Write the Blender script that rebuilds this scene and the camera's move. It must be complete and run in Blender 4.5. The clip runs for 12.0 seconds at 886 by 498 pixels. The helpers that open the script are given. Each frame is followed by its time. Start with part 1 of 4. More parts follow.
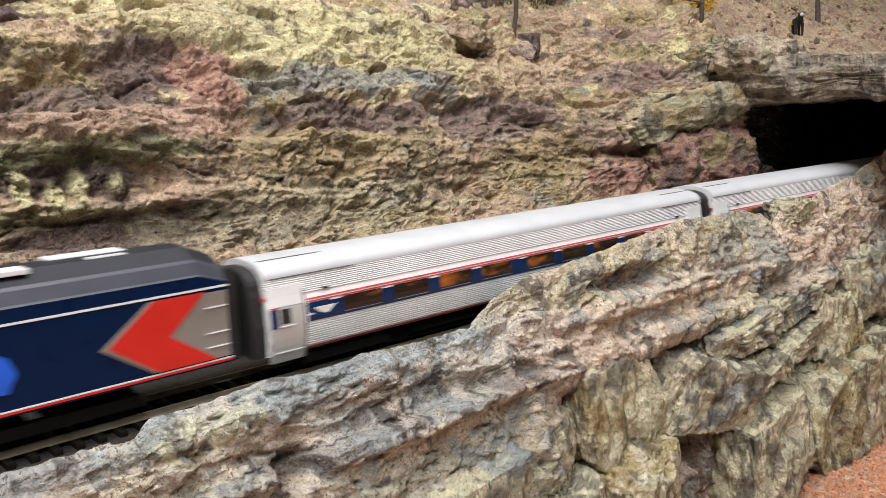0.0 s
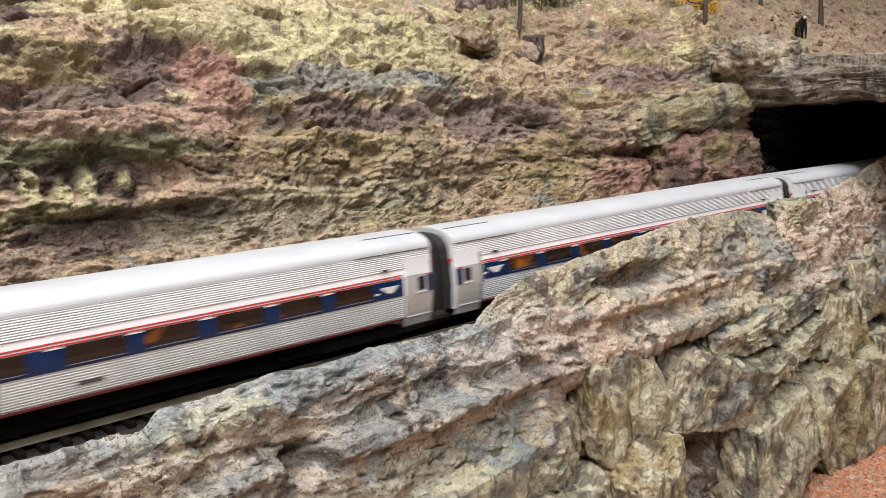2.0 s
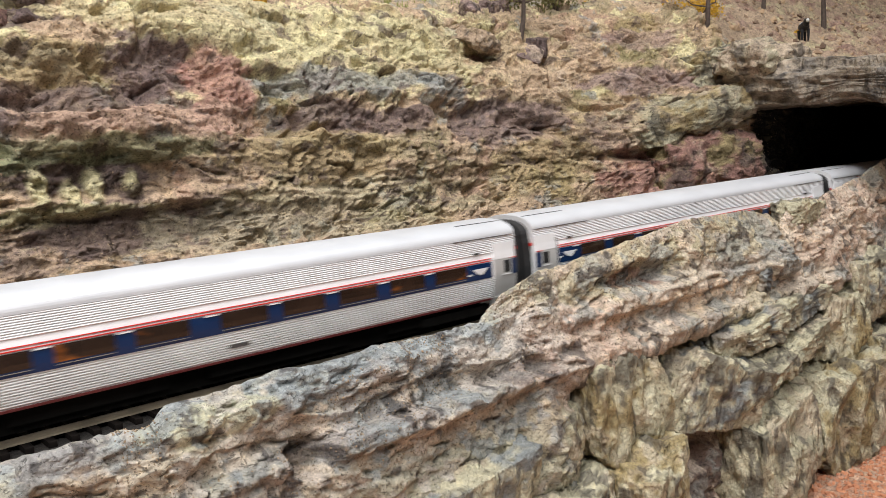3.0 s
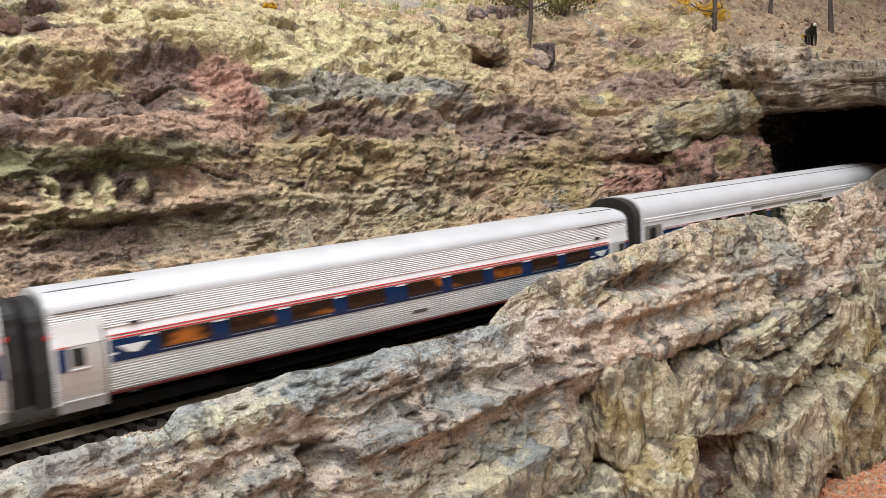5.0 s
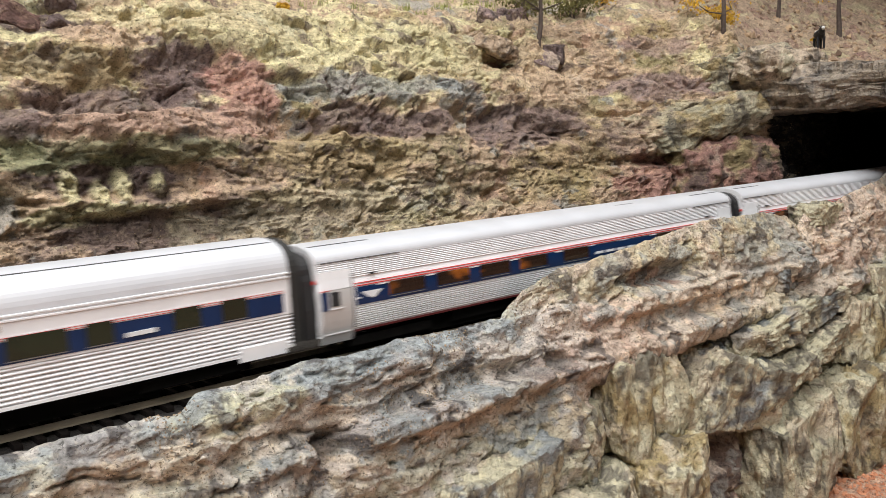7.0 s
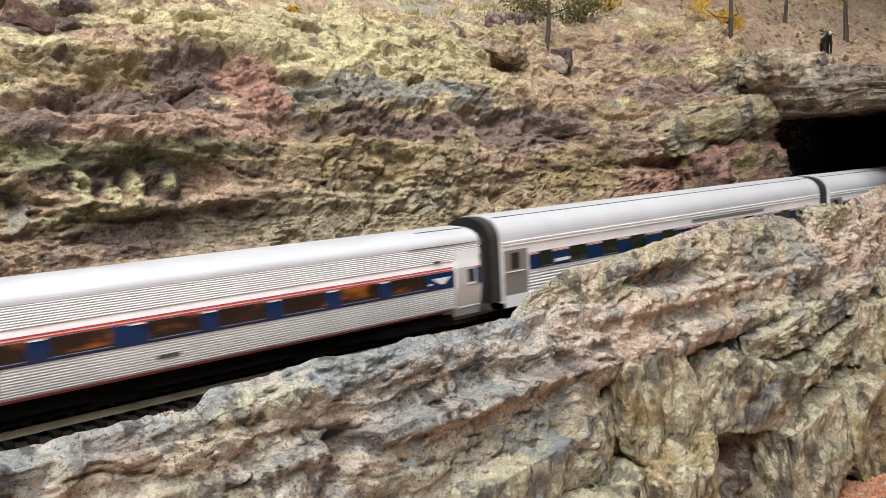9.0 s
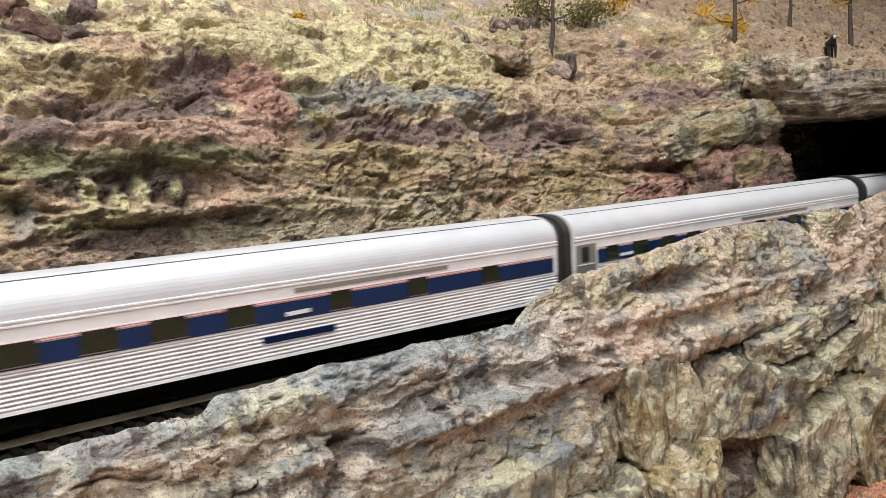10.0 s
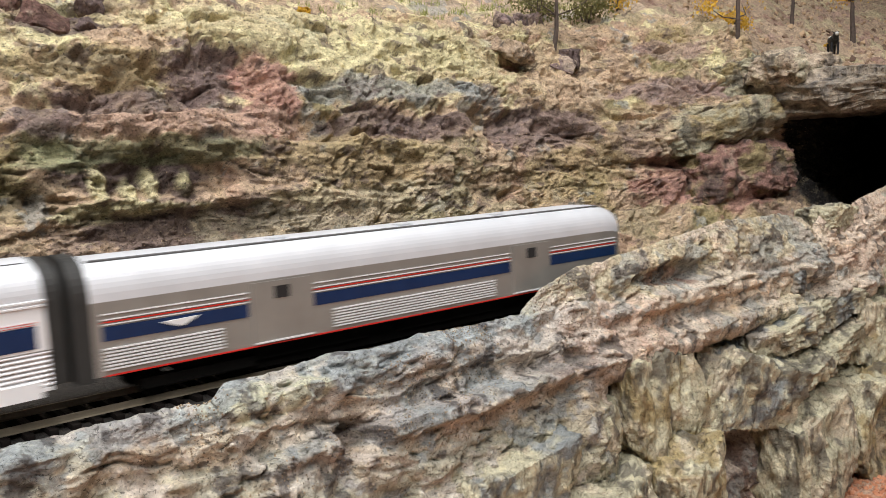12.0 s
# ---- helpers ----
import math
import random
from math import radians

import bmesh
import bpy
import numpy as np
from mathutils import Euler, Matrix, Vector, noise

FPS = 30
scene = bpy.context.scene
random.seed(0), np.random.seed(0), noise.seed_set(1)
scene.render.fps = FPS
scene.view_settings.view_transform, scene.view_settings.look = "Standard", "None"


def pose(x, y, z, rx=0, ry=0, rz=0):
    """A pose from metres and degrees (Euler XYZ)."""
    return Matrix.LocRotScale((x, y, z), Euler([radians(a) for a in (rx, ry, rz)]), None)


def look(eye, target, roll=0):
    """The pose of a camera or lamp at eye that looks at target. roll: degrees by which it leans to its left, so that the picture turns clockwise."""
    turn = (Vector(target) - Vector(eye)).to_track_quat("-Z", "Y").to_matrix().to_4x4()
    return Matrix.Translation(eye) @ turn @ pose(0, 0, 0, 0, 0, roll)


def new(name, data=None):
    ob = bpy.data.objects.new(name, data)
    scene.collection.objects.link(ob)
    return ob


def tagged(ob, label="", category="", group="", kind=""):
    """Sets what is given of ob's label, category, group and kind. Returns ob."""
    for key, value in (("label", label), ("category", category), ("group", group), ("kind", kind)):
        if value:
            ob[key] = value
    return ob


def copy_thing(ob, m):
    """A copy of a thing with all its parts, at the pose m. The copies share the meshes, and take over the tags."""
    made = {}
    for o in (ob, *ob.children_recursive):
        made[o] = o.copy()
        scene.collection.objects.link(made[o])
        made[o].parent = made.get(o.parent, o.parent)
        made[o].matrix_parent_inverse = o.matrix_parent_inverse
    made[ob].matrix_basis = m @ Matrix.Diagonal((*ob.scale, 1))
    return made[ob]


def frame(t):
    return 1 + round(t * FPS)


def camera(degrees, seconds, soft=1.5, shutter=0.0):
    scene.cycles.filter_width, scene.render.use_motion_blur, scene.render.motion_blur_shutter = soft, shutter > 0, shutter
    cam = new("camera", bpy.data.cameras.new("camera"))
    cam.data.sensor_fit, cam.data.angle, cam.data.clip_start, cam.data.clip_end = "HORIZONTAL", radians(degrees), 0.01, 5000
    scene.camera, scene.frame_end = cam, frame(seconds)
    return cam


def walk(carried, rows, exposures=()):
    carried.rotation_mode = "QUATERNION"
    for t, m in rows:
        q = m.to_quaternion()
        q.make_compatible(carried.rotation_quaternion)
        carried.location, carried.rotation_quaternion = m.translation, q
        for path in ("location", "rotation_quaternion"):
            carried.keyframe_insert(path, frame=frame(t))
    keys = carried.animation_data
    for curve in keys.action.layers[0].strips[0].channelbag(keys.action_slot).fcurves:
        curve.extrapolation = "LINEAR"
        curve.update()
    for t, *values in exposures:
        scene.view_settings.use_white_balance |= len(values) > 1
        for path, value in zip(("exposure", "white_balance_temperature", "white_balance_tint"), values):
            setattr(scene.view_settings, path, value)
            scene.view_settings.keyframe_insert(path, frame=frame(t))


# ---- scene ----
cam = camera(57.0, 12.0, soft=0.75, shutter=0.35)
METRES, TILT, LEAN, TURN = 0.049, -9.42, 2.73, -39.85
ROWS = [
    (0.0, 0.0, 0.0, 0.0, -0.0, 0.0, -0.0),
    (0.5, -0.0041, -0.0124, -0.0415, 0.06, -0.01, -0.09),
    (1.0, 0.0135, -0.0008, -0.0071, 0.07, 0.18, -0.06),
    (1.5, -0.0155, -0.0356, -0.0488, 0.13, 0.33, -0.05),
    (2.0, -0.0196, -0.0448, -0.0906, 0.23, 0.45, -0.02),
    (2.5, -0.0225, -0.074, -0.0921, 0.31, 0.6, 0.03),
    (3.0, -0.0192, -0.0875, -0.1517, 0.51, 0.86, 0.07),
    (5.0, -0.0404, -0.1358, -0.1754, 1.01, 1.31, 0.23),
    (5.5, -0.0559, -0.1379, -0.2162, 1.15, 1.36, 0.26),
    (6.0, -0.0514, -0.1566, -0.212, 1.26, 1.6, 0.26),
    (6.5, -0.1098, -0.2152, -0.2467, 1.44, 1.77, 0.14),
    (7.0, -0.0923, -0.197, -0.3149, 1.47, 1.92, 0.12),
    (9.0, -0.1336, -0.2421, -0.3847, 1.85, 2.44, 0.03),
    (9.5, -0.12, -0.2769, -0.3262, 2.0, 2.6, -0.02),
    (10.0, -0.1289, -0.2823, -0.3457, 2.18, 2.58, 0.03),
    (10.5, -0.1583, -0.2901, -0.4152, 2.19, 2.46, -0.04),
    (11.0, -0.146, -0.2798, -0.4049, 2.13, 2.49, -0.1),
    (11.5, -0.1719, -0.3071, -0.4273, 2.17, 2.5, -0.09),
    (12.0, -0.1767, -0.3246, -0.4225, 2.21, 2.52, -0.07),
]
walk(cam, [(t, pose(-0.4254, -0.2885, 0.0971, TILT, LEAN, TURN) @ pose(METRES * x, METRES * y, METRES * z, 90 + pitch, roll, yaw)) for t, x, y, z, yaw, pitch, roll in ROWS],
     exposures=[(0.0, 0.06), (0.5, -0.14), (1.0, -0.10), (2.0, 0.0), (12.0, 0.0)])

# ---------------------------------------------------------------- light
world = bpy.data.worlds.new("room_air")
scene.world = world
world.use_nodes = True
world.node_tree.nodes["Background"].inputs[0].default_value = (1.0, 0.97, 0.93, 1)
world.node_tree.nodes["Background"].inputs[1].default_value = 0.012


def area_lamp(name, x, y, z, sx, sy, power, target):
    d = bpy.data.lights.new(name, "AREA")
    d.shape, d.size, d.size_y, d.energy, d.color = "RECTANGLE", sx, sy, power, (1.0, 0.985, 0.975)
    ob = new(name, d)
    ob.matrix_world = look((x, y, z), target)
    return ob


area_lamp("overhead_light", -0.50, -0.28, 1.42, 1.2, 0.25, 24, (-0.45, 0.0, 0.0))
area_lamp("overhead_light", 0.35, 0.45, 1.42, 1.2, 0.30, 3, (0.3, 0.4, 0.0))
# unseen frontal fill, added to brighten the train's side and the rock faces
area_lamp("overhead_light", -0.9, -1.15, 1.42, 1.2, 0.30, 38, (-0.7, -1.1, 0.0))


# ---------------------------------------------------------------- noise
def vnoise(p, seed):
    """Smooth value noise in -1..1 at the points p (n x 3)."""
    i = np.floor(p).astype(np.int64)
    f = p - i
    u = f * f * (3 - 2 * f)
    out = np.zeros(len(p))
    for c in range(8):
        o = np.array([c & 1, (c >> 1) & 1, (c >> 2) & 1])
        h = (i + o) @ np.array([73856093, 19349663, 83492791]) + seed * 9781
        h = (h ^ (h >> 13)) * 1274126177
        h = h ^ (h >> 16)
        h = (h * 668265263) & 0xFFFFFFF
        v = h / 0x7FFFFFF - 1.0
        w = np.prod(np.where(o == 1, u, 1 - u), axis=1)
        out += w * v
    return out


def fbm(p, scale, octaves=5, gain=0.5, seed=0):
    """Sum of octaves; scale: size of the largest lumps in metres (one number or three)."""
    q = p / np.array(scale)
    s, a, n = np.zeros(len(p)), 1.0, 0.0
    for k in range(octaves):
        s += a * vnoise(q + 17.3 * k, seed + k)
        n += a
        q, a = q * 2.03, a * gain
    return s / n * 1.6


def ridged(p, scale, octaves=4, gain=0.55, seed=0):
    q = p / np.array(scale)
    s, a, n = np.zeros(len(p)), 1.0, 0.0
    for k in range(octaves):
        s += a * (1 - 2 * np.abs(vnoise(q + 11.7 * k, seed + k)))
        n += a
        q, a = q * 2.1, a * gain
    return s / n


def smooth(a, b, x):
    t = np.clip((x - a) / (b - a), 0, 1)
    return t * t * (3 - 2 * t)


# ---------------------------------------------------------------- materials
MATS = {}


def material(name, colour, rough=0.6, metal=0.0, spread=0.0, scale=200.0, bump=0.0, bump_scale=900.0, bump_dist=0.0005, emit=None, emit_strength=0.0, coat=0.0, spec=0.5):
    if name in MATS:
        return MATS[name]
    m = bpy.data.materials.new(name)
    m.use_nodes = True
    nt = m.node_tree
    b = nt.nodes["Principled BSDF"]
    b.inputs["Roughness"].default_value = rough
    b.inputs["Metallic"].default_value = metal
    b.inputs["Specular IOR Level"].default_value = spec
    b.inputs["Coat Weight"].default_value = coat
    b.inputs["Base Color"].default_value = (*colour, 1)
    tc = nt.nodes.new("ShaderNodeTexCoord")
    if spread > 0:
        n = nt.nodes.new("ShaderNodeTexNoise")
        n.inputs["Scale"].default_value, n.inputs["Detail"].default_value = scale, 5
        nt.links.new(tc.outputs["Object"], n.inputs["Vector"])
        r = nt.nodes.new("ShaderNodeMapRange")
        r.inputs["From Min"].default_value, r.inputs["From Max"].default_value = 0.3, 0.7
        r.inputs["To Min"].default_value, r.inputs["To Max"].default_value = 1 - spread, 1 + spread
        nt.links.new(n.outputs["Fac"], r.inputs["Value"])
        mx = nt.nodes.new("ShaderNodeVectorMath")
        mx.operation = "SCALE"
        mx.inputs[0].default_value = colour
        nt.links.new(r.outputs["Result"], mx.inputs["Scale"])
        nt.links.new(mx.outputs["Vector"], b.inputs["Base Color"])
        r2 = nt.nodes.new("ShaderNodeMapRange")
        r2.inputs["To Min"].default_value, r2.inputs["To Max"].default_value = max(0.02, rough - 0.12), min(1, rough + 0.12)
        nt.links.new(n.outputs["Fac"], r2.inputs["Value"])
        nt.links.new(r2.outputs["Result"], b.inputs["Roughness"])
    if bump > 0:
        n2 = nt.nodes.new("ShaderNodeTexNoise")
        n2.inputs["Scale"].default_value, n2.inputs["Detail"].default_value = bump_scale, 4
        nt.links.new(tc.outputs["Object"], n2.inputs["Vector"])
        bp = nt.nodes.new("ShaderNodeBump")
        bp.inputs["Strength"].default_value, bp.inputs["Distance"].default_value = bump, bump_dist
        nt.links.new(n2.outputs["Fac"], bp.inputs["Height"])
        nt.links.new(bp.outputs["Normal"], b.inputs["Normal"])
    if emit:
        b.inputs["Emission Color"].default_value = (*emit, 1)
        b.inputs["Emission Strength"].default_value = emit_strength
    MATS[name] = m
    return m


def rock_material(name, bump=0.8, rough=0.9, grain=0.28, crumple=0.0, fleck=0.5):
    """Painted plaster rock: the broad paint zones come from the mesh's 'paint' colours; from noise come torn grain,
    coloured lighter where raised and darker where sunk, dry-brushed flecks that put highlights into the colour, and
    dark specks.
    """
    m = bpy.data.materials.new(name)
    m.use_nodes = True
    nt = m.node_tree
    b = nt.nodes["Principled BSDF"]
    b.inputs["Roughness"].default_value = rough
    b.inputs["Specular IOR Level"].default_value = 0.25
    at = nt.nodes.new("ShaderNodeAttribute")
    at.attribute_name = "paint"
    tc = nt.nodes.new("ShaderNodeTexCoord")

    def tex(scale, detail, lo, hi, a, c, stretch=(1, 1, 1), kind="FBM", wobble=0.0):
        mp = nt.nodes.new("ShaderNodeMapping")
        mp.inputs["Scale"].default_value = stretch
        nt.links.new(tc.outputs["Object"], mp.inputs["Vector"])
        n = nt.nodes.new("ShaderNodeTexNoise")
        n.noise_type = kind
        n.inputs["Scale"].default_value, n.inputs["Detail"].default_value, n.inputs["Roughness"].default_value = scale, detail, 0.65
        n.inputs["Distortion"].default_value = wobble
        nt.links.new(mp.outputs["Vector"], n.inputs["Vector"])
        r = nt.nodes.new("ShaderNodeMapRange")
        r.inputs["From Min"].default_value, r.inputs["From Max"].default_value = lo, hi
        r.inputs["To Min"].default_value, r.inputs["To Max"].default_value = a, c
        nt.links.new(n.outputs["Fac"], r.inputs["Value"])
        return n, r

    def math_node(op, x, y):
        k = nt.nodes.new("ShaderNodeMath")
        k.operation = op
        nt.links.new(x, k.inputs[0])
        if isinstance(y, float):
            k.inputs[1].default_value = y
        else:
            nt.links.new(y, k.inputs[1])
        return k.outputs["Value"]

    # n1 also drives the bump: highlights on raised grain, shade in hollows, as colour
    n1, r1 = tex(170, 8, 0.32, 0.68, 1 - grain, 1 + grain, wobble=0.6)
    n2, r2 = tex(900, 5, 0.33, 0.67, 1 - 0.7 * grain, 1 + 0.7 * grain)
    n4, r4 = tex(520, 7, 0.575, 0.615, 1.0, 1 - 0.95 * fleck, (1, 1, 1.5), wobble=0.8)
    tone = math_node("MULTIPLY", math_node("MULTIPLY", r1.outputs["Result"], r2.outputs["Result"]), r4.outputs["Result"])
    # pale dry-brushed flecks with crisp rims, highlights put into the colour
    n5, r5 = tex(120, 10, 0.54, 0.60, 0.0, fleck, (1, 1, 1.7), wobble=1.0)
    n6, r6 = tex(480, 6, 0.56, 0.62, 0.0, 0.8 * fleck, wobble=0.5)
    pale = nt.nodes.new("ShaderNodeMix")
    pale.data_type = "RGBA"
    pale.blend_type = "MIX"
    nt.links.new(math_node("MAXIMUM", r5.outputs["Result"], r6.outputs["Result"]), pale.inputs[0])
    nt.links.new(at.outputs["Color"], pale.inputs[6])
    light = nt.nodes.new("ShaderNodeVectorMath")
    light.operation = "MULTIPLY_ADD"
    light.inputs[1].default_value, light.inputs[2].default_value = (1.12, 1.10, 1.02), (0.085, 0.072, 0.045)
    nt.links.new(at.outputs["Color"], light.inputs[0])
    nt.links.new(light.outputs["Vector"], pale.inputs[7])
    sc = nt.nodes.new("ShaderNodeVectorMath")
    sc.operation = "SCALE"
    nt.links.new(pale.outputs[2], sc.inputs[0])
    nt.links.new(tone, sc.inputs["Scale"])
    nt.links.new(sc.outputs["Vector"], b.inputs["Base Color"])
    # relief: torn grain, and creases whose direction follows the kind of rock
    n3, r3 = tex(700, 6, 0.0, 1.0, 0.0, 0.5)
    height = math_node("ADD", math_node("MULTIPLY", n1.outputs["Fac"], 1.2), r3.outputs["Result"])
    upright = (1.0, 1.0, 0.42) if crumple > 1 else (1.0, 1.0, 1.7)
    for scale in (85, 210, 430):
        rn, rr = tex(scale, 4, 0.0, 1.0, 0.0, 1.0, upright, "RIDGED_MULTIFRACTAL", 0.5)
        height = math_node("ADD", height, math_node("MULTIPLY", rn.outputs["Fac"], crumple * 85 / scale))
    bp = nt.nodes.new("ShaderNodeBump")
    bp.inputs["Strength"].default_value, bp.inputs["Distance"].default_value = bump, 0.0026
    nt.links.new(height, bp.inputs["Height"])
    nt.links.new(bp.outputs["Normal"], b.inputs["Normal"])
    return m


# ---------------------------------------------------------------- mesh helpers
def mesh_of(name, verts, faces, mat, mat_index=None, smooth_shade=False):
    me = bpy.data.meshes.new(name)
    me.from_pydata([tuple(v) for v in verts], [], faces)
    for m in (mat if isinstance(mat, (list, tuple)) else [mat]):
        me.materials.append(m)
    if mat_index is not None:
        me.polygons.foreach_set("material_index", np.array(mat_index, dtype=np.int32))
    if smooth_shade:
        me.polygons.foreach_set("use_smooth", np.ones(len(me.polygons), dtype=bool))
    me.update()
    return me


def child(name, me, parent, label="", m=None):
    ob = new(name, me)
    ob.parent = parent
    if m is not None:
        ob.matrix_basis = m
    if label:
        tagged(ob, label)
    return ob


def part(name, bm, mat, parent, label=""):
    """Links a bmesh as one mesh object under a thing or a part."""
    me = bpy.data.meshes.new(name)
    bm.to_mesh(me)
    bm.free()
    me.materials.append(mat)
    return child(name, me, parent, label)


def paint(me, colours):
    colours = np.clip(colours * np.array([0.95, 1.0, 1.19]), 0, 0.9)
    at = me.color_attributes.new("paint", "FLOAT_COLOR", "POINT")
    at.data.foreach_set("color", np.column_stack([colours, np.ones(len(colours))]).astype(np.float32).ravel())


def sheet(name, P, nx, nw, mat, colours, flip=False):
    """A grid mesh from nx x nw points, smooth shaded, with paint colours."""
    idx = np.arange(nx * nw).reshape(nx, nw)
    a, b, c, d = idx[:-1, :-1].ravel(), idx[1:, :-1].ravel(), idx[1:, 1:].ravel(), idx[:-1, 1:].ravel()
    F = np.column_stack([a, d, c, b] if flip else [a, b, c, d])
    me = bpy.data.meshes.new(name)
    me.vertices.add(len(P))
    me.vertices.foreach_set("co", P.astype(np.float32).ravel())
    me.loops.add(F.size)
    me.loops.foreach_set("vertex_index", F.ravel().astype(np.int32))
    me.polygons.add(len(F))
    me.polygons.foreach_set("loop_start", np.arange(0, F.size, 4, dtype=np.int32))
    me.polygons.foreach_set("use_smooth", np.ones(len(F), dtype=bool))
    me.update(calc_edges=True)
    me.materials.append(mat)
    paint(me, colours)
    return me


def grid_normals(P, nx, nw):
    G = P.reshape(nx, nw, 3)
    n = np.cross(np.gradient(G, axis=0), np.gradient(G, axis=1)).reshape(-1, 3)
    return n / (np.linalg.norm(n, axis=1, keepdims=True) + 1e-12)


def box_mesh(name, sx, sy, sz, mat, bevel=0.0, centre=(0, 0, 0)):
    bm = bmesh.new()
    bmesh.ops.create_cube(bm, size=1)
    for v in bm.verts:
        v.co = Vector((v.co.x * sx + centre[0], v.co.y * sy + centre[1], v.co.z * sz + centre[2]))
    if bevel > 0:
        bmesh.ops.bevel(bm, geom=bm.edges[:], offset=bevel, segments=2, affect="EDGES", profile=0.7)
    me = bpy.data.meshes.new(name)
    bm.to_mesh(me)
    bm.free()
    me.materials.append(mat)
    return me


def extrude_x(name, prof, x0, x1, mats, seg_mat=None, caps=True, sections=None):
    """A closed profile of (y, z) points swept along x. seg_mat: a material index for each side of the profile.
    sections: (x, scale_y, scale_z_about_zc, zc) for tapered ends."""
    secs = sections or [(x0, 1, 1, 0), (x1, 1, 1, 0)]
    V, F, M = [], [], []
    n = len(prof)
    for x, sy, sz, zc in secs:
        V += [(x, y * sy, zc + (z - zc) * sz) for y, z in prof]
    for s in range(len(secs) - 1):
        for i in range(n):
            j = (i + 1) % n
            F.append((s * n + i, s * n + j, (s + 1) * n + j, (s + 1) * n + i))
            M.append(seg_mat[i] if seg_mat else 0)
    if caps:
        F.append(tuple(range(n)))
        F.append(tuple(range((len(secs) - 1) * n, len(secs) * n))[::-1])
        M += [0, 0]
    return mesh_of(name, V, F, mats, M)


# ---------------------------------------------------------------- the line of the track
CURVE = 0.162
S0, S1 = -0.55, 0.45


def track(s):
    """Place and heading (radians) of the track at s metres along it; s = 0 is beside the middle of the cutting."""
    c = min(max(s, S0), S1)
    th = -CURVE * c
    x, y = math.sin(CURVE * c) / CURVE, -(1 - math.cos(CURVE * c)) / CURVE
    return x + (s - c) * math.cos(th), y + (s - c) * math.sin(th), th


def track_y(x):
    c = np.clip(x, S0, S1)
    return -CURVE * c * c / 2 - CURVE * c * (x - c)


def grade(s):
    """Height of the rails, which climb gently out of the tunnel."""
    return float(np.interp(s, [-0.5, -0.40, -0.22, -0.1, 0.3], [0.0042, 0.0029, 0.0005, 0.0, 0.0004]))


def track_pose(s, z=0.0):
    x, y, th = track(s)
    rise = (grade(s + 0.05) - grade(s - 0.05)) / 0.1
    return pose(x, y, z + grade(s), 0, -math.degrees(math.atan(rise)), math.degrees(th))


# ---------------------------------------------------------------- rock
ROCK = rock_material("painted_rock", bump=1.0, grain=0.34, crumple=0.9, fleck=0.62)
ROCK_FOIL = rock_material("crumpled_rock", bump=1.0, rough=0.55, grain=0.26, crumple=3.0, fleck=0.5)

TAN = np.array([0.42, 0.30, 0.18])
CREAM = np.array([0.60, 0.53, 0.27])
OCHRE = np.array([0.31, 0.235, 0.105])
RUST = np.array([0.37, 0.20, 0.14])
PINK = np.array([0.42, 0.275, 0.185])
PURPLE = np.array([0.158, 0.110, 0.088])
GREEN = np.array([0.215, 0.215, 0.105])
GREY = np.array([0.24, 0.245, 0.205])
DARK = np.array([0.05, 0.042, 0.035])
SAND = np.array([0.54, 0.42, 0.27])
CLAY = np.array([0.44, 0.23, 0.13])
PALE = np.array([0.50, 0.425, 0.31])
KHAKI = np.array([0.40, 0.355, 0.215])


def lay(C, colour, mask):
    return C + (colour - C) * np.clip(mask, 0, 1)[:, None]


def blob(P, x, z, rx, rz, edge=0.3, seed=1, rough=0.5):
    """A patch with a ragged rim on a steep face, by x and z."""
    d = np.sqrt(((P[:, 0] - x) / rx) ** 2 + ((P[:, 2] - z) / rz) ** 2)
    near = d < 2.6
    out = np.zeros(len(P))
    if near.any():
        out[near] = 1 - smooth(1 - edge, 1 + edge, d[near] + rough * fbm(P[near], (0.026, 0.026, 0.014), 6, 0.66, seed))
    return out


def terrace(P, step, seed, tilt=0.0):
    """Layers that lean out upwards and drop back at a ledge; 0..1."""
    s = (P[:, 2] + tilt * P[:, 0]) / step + 0.9 * fbm(P, (0.16, 0.16, 0.09), 3, 0.5, seed) + 0.25 * fbm(P, 0.03, 3, 0.5, seed + 9)
    f = s - np.floor(s)
    return f * (1 - smooth(0.86, 1.0, f))


def cliff_base(x):
    return np.interp(x, [-0.7, -0.45, -0.3, -0.24, -0.15, -0.05, 0.04, 0.1, 0.15, 0.2, 0.32],
                     [0.12, 0.112, 0.108, 0.105, 0.118, 0.126, 0.112, 0.088, 0.066, 0.056, 0.075])


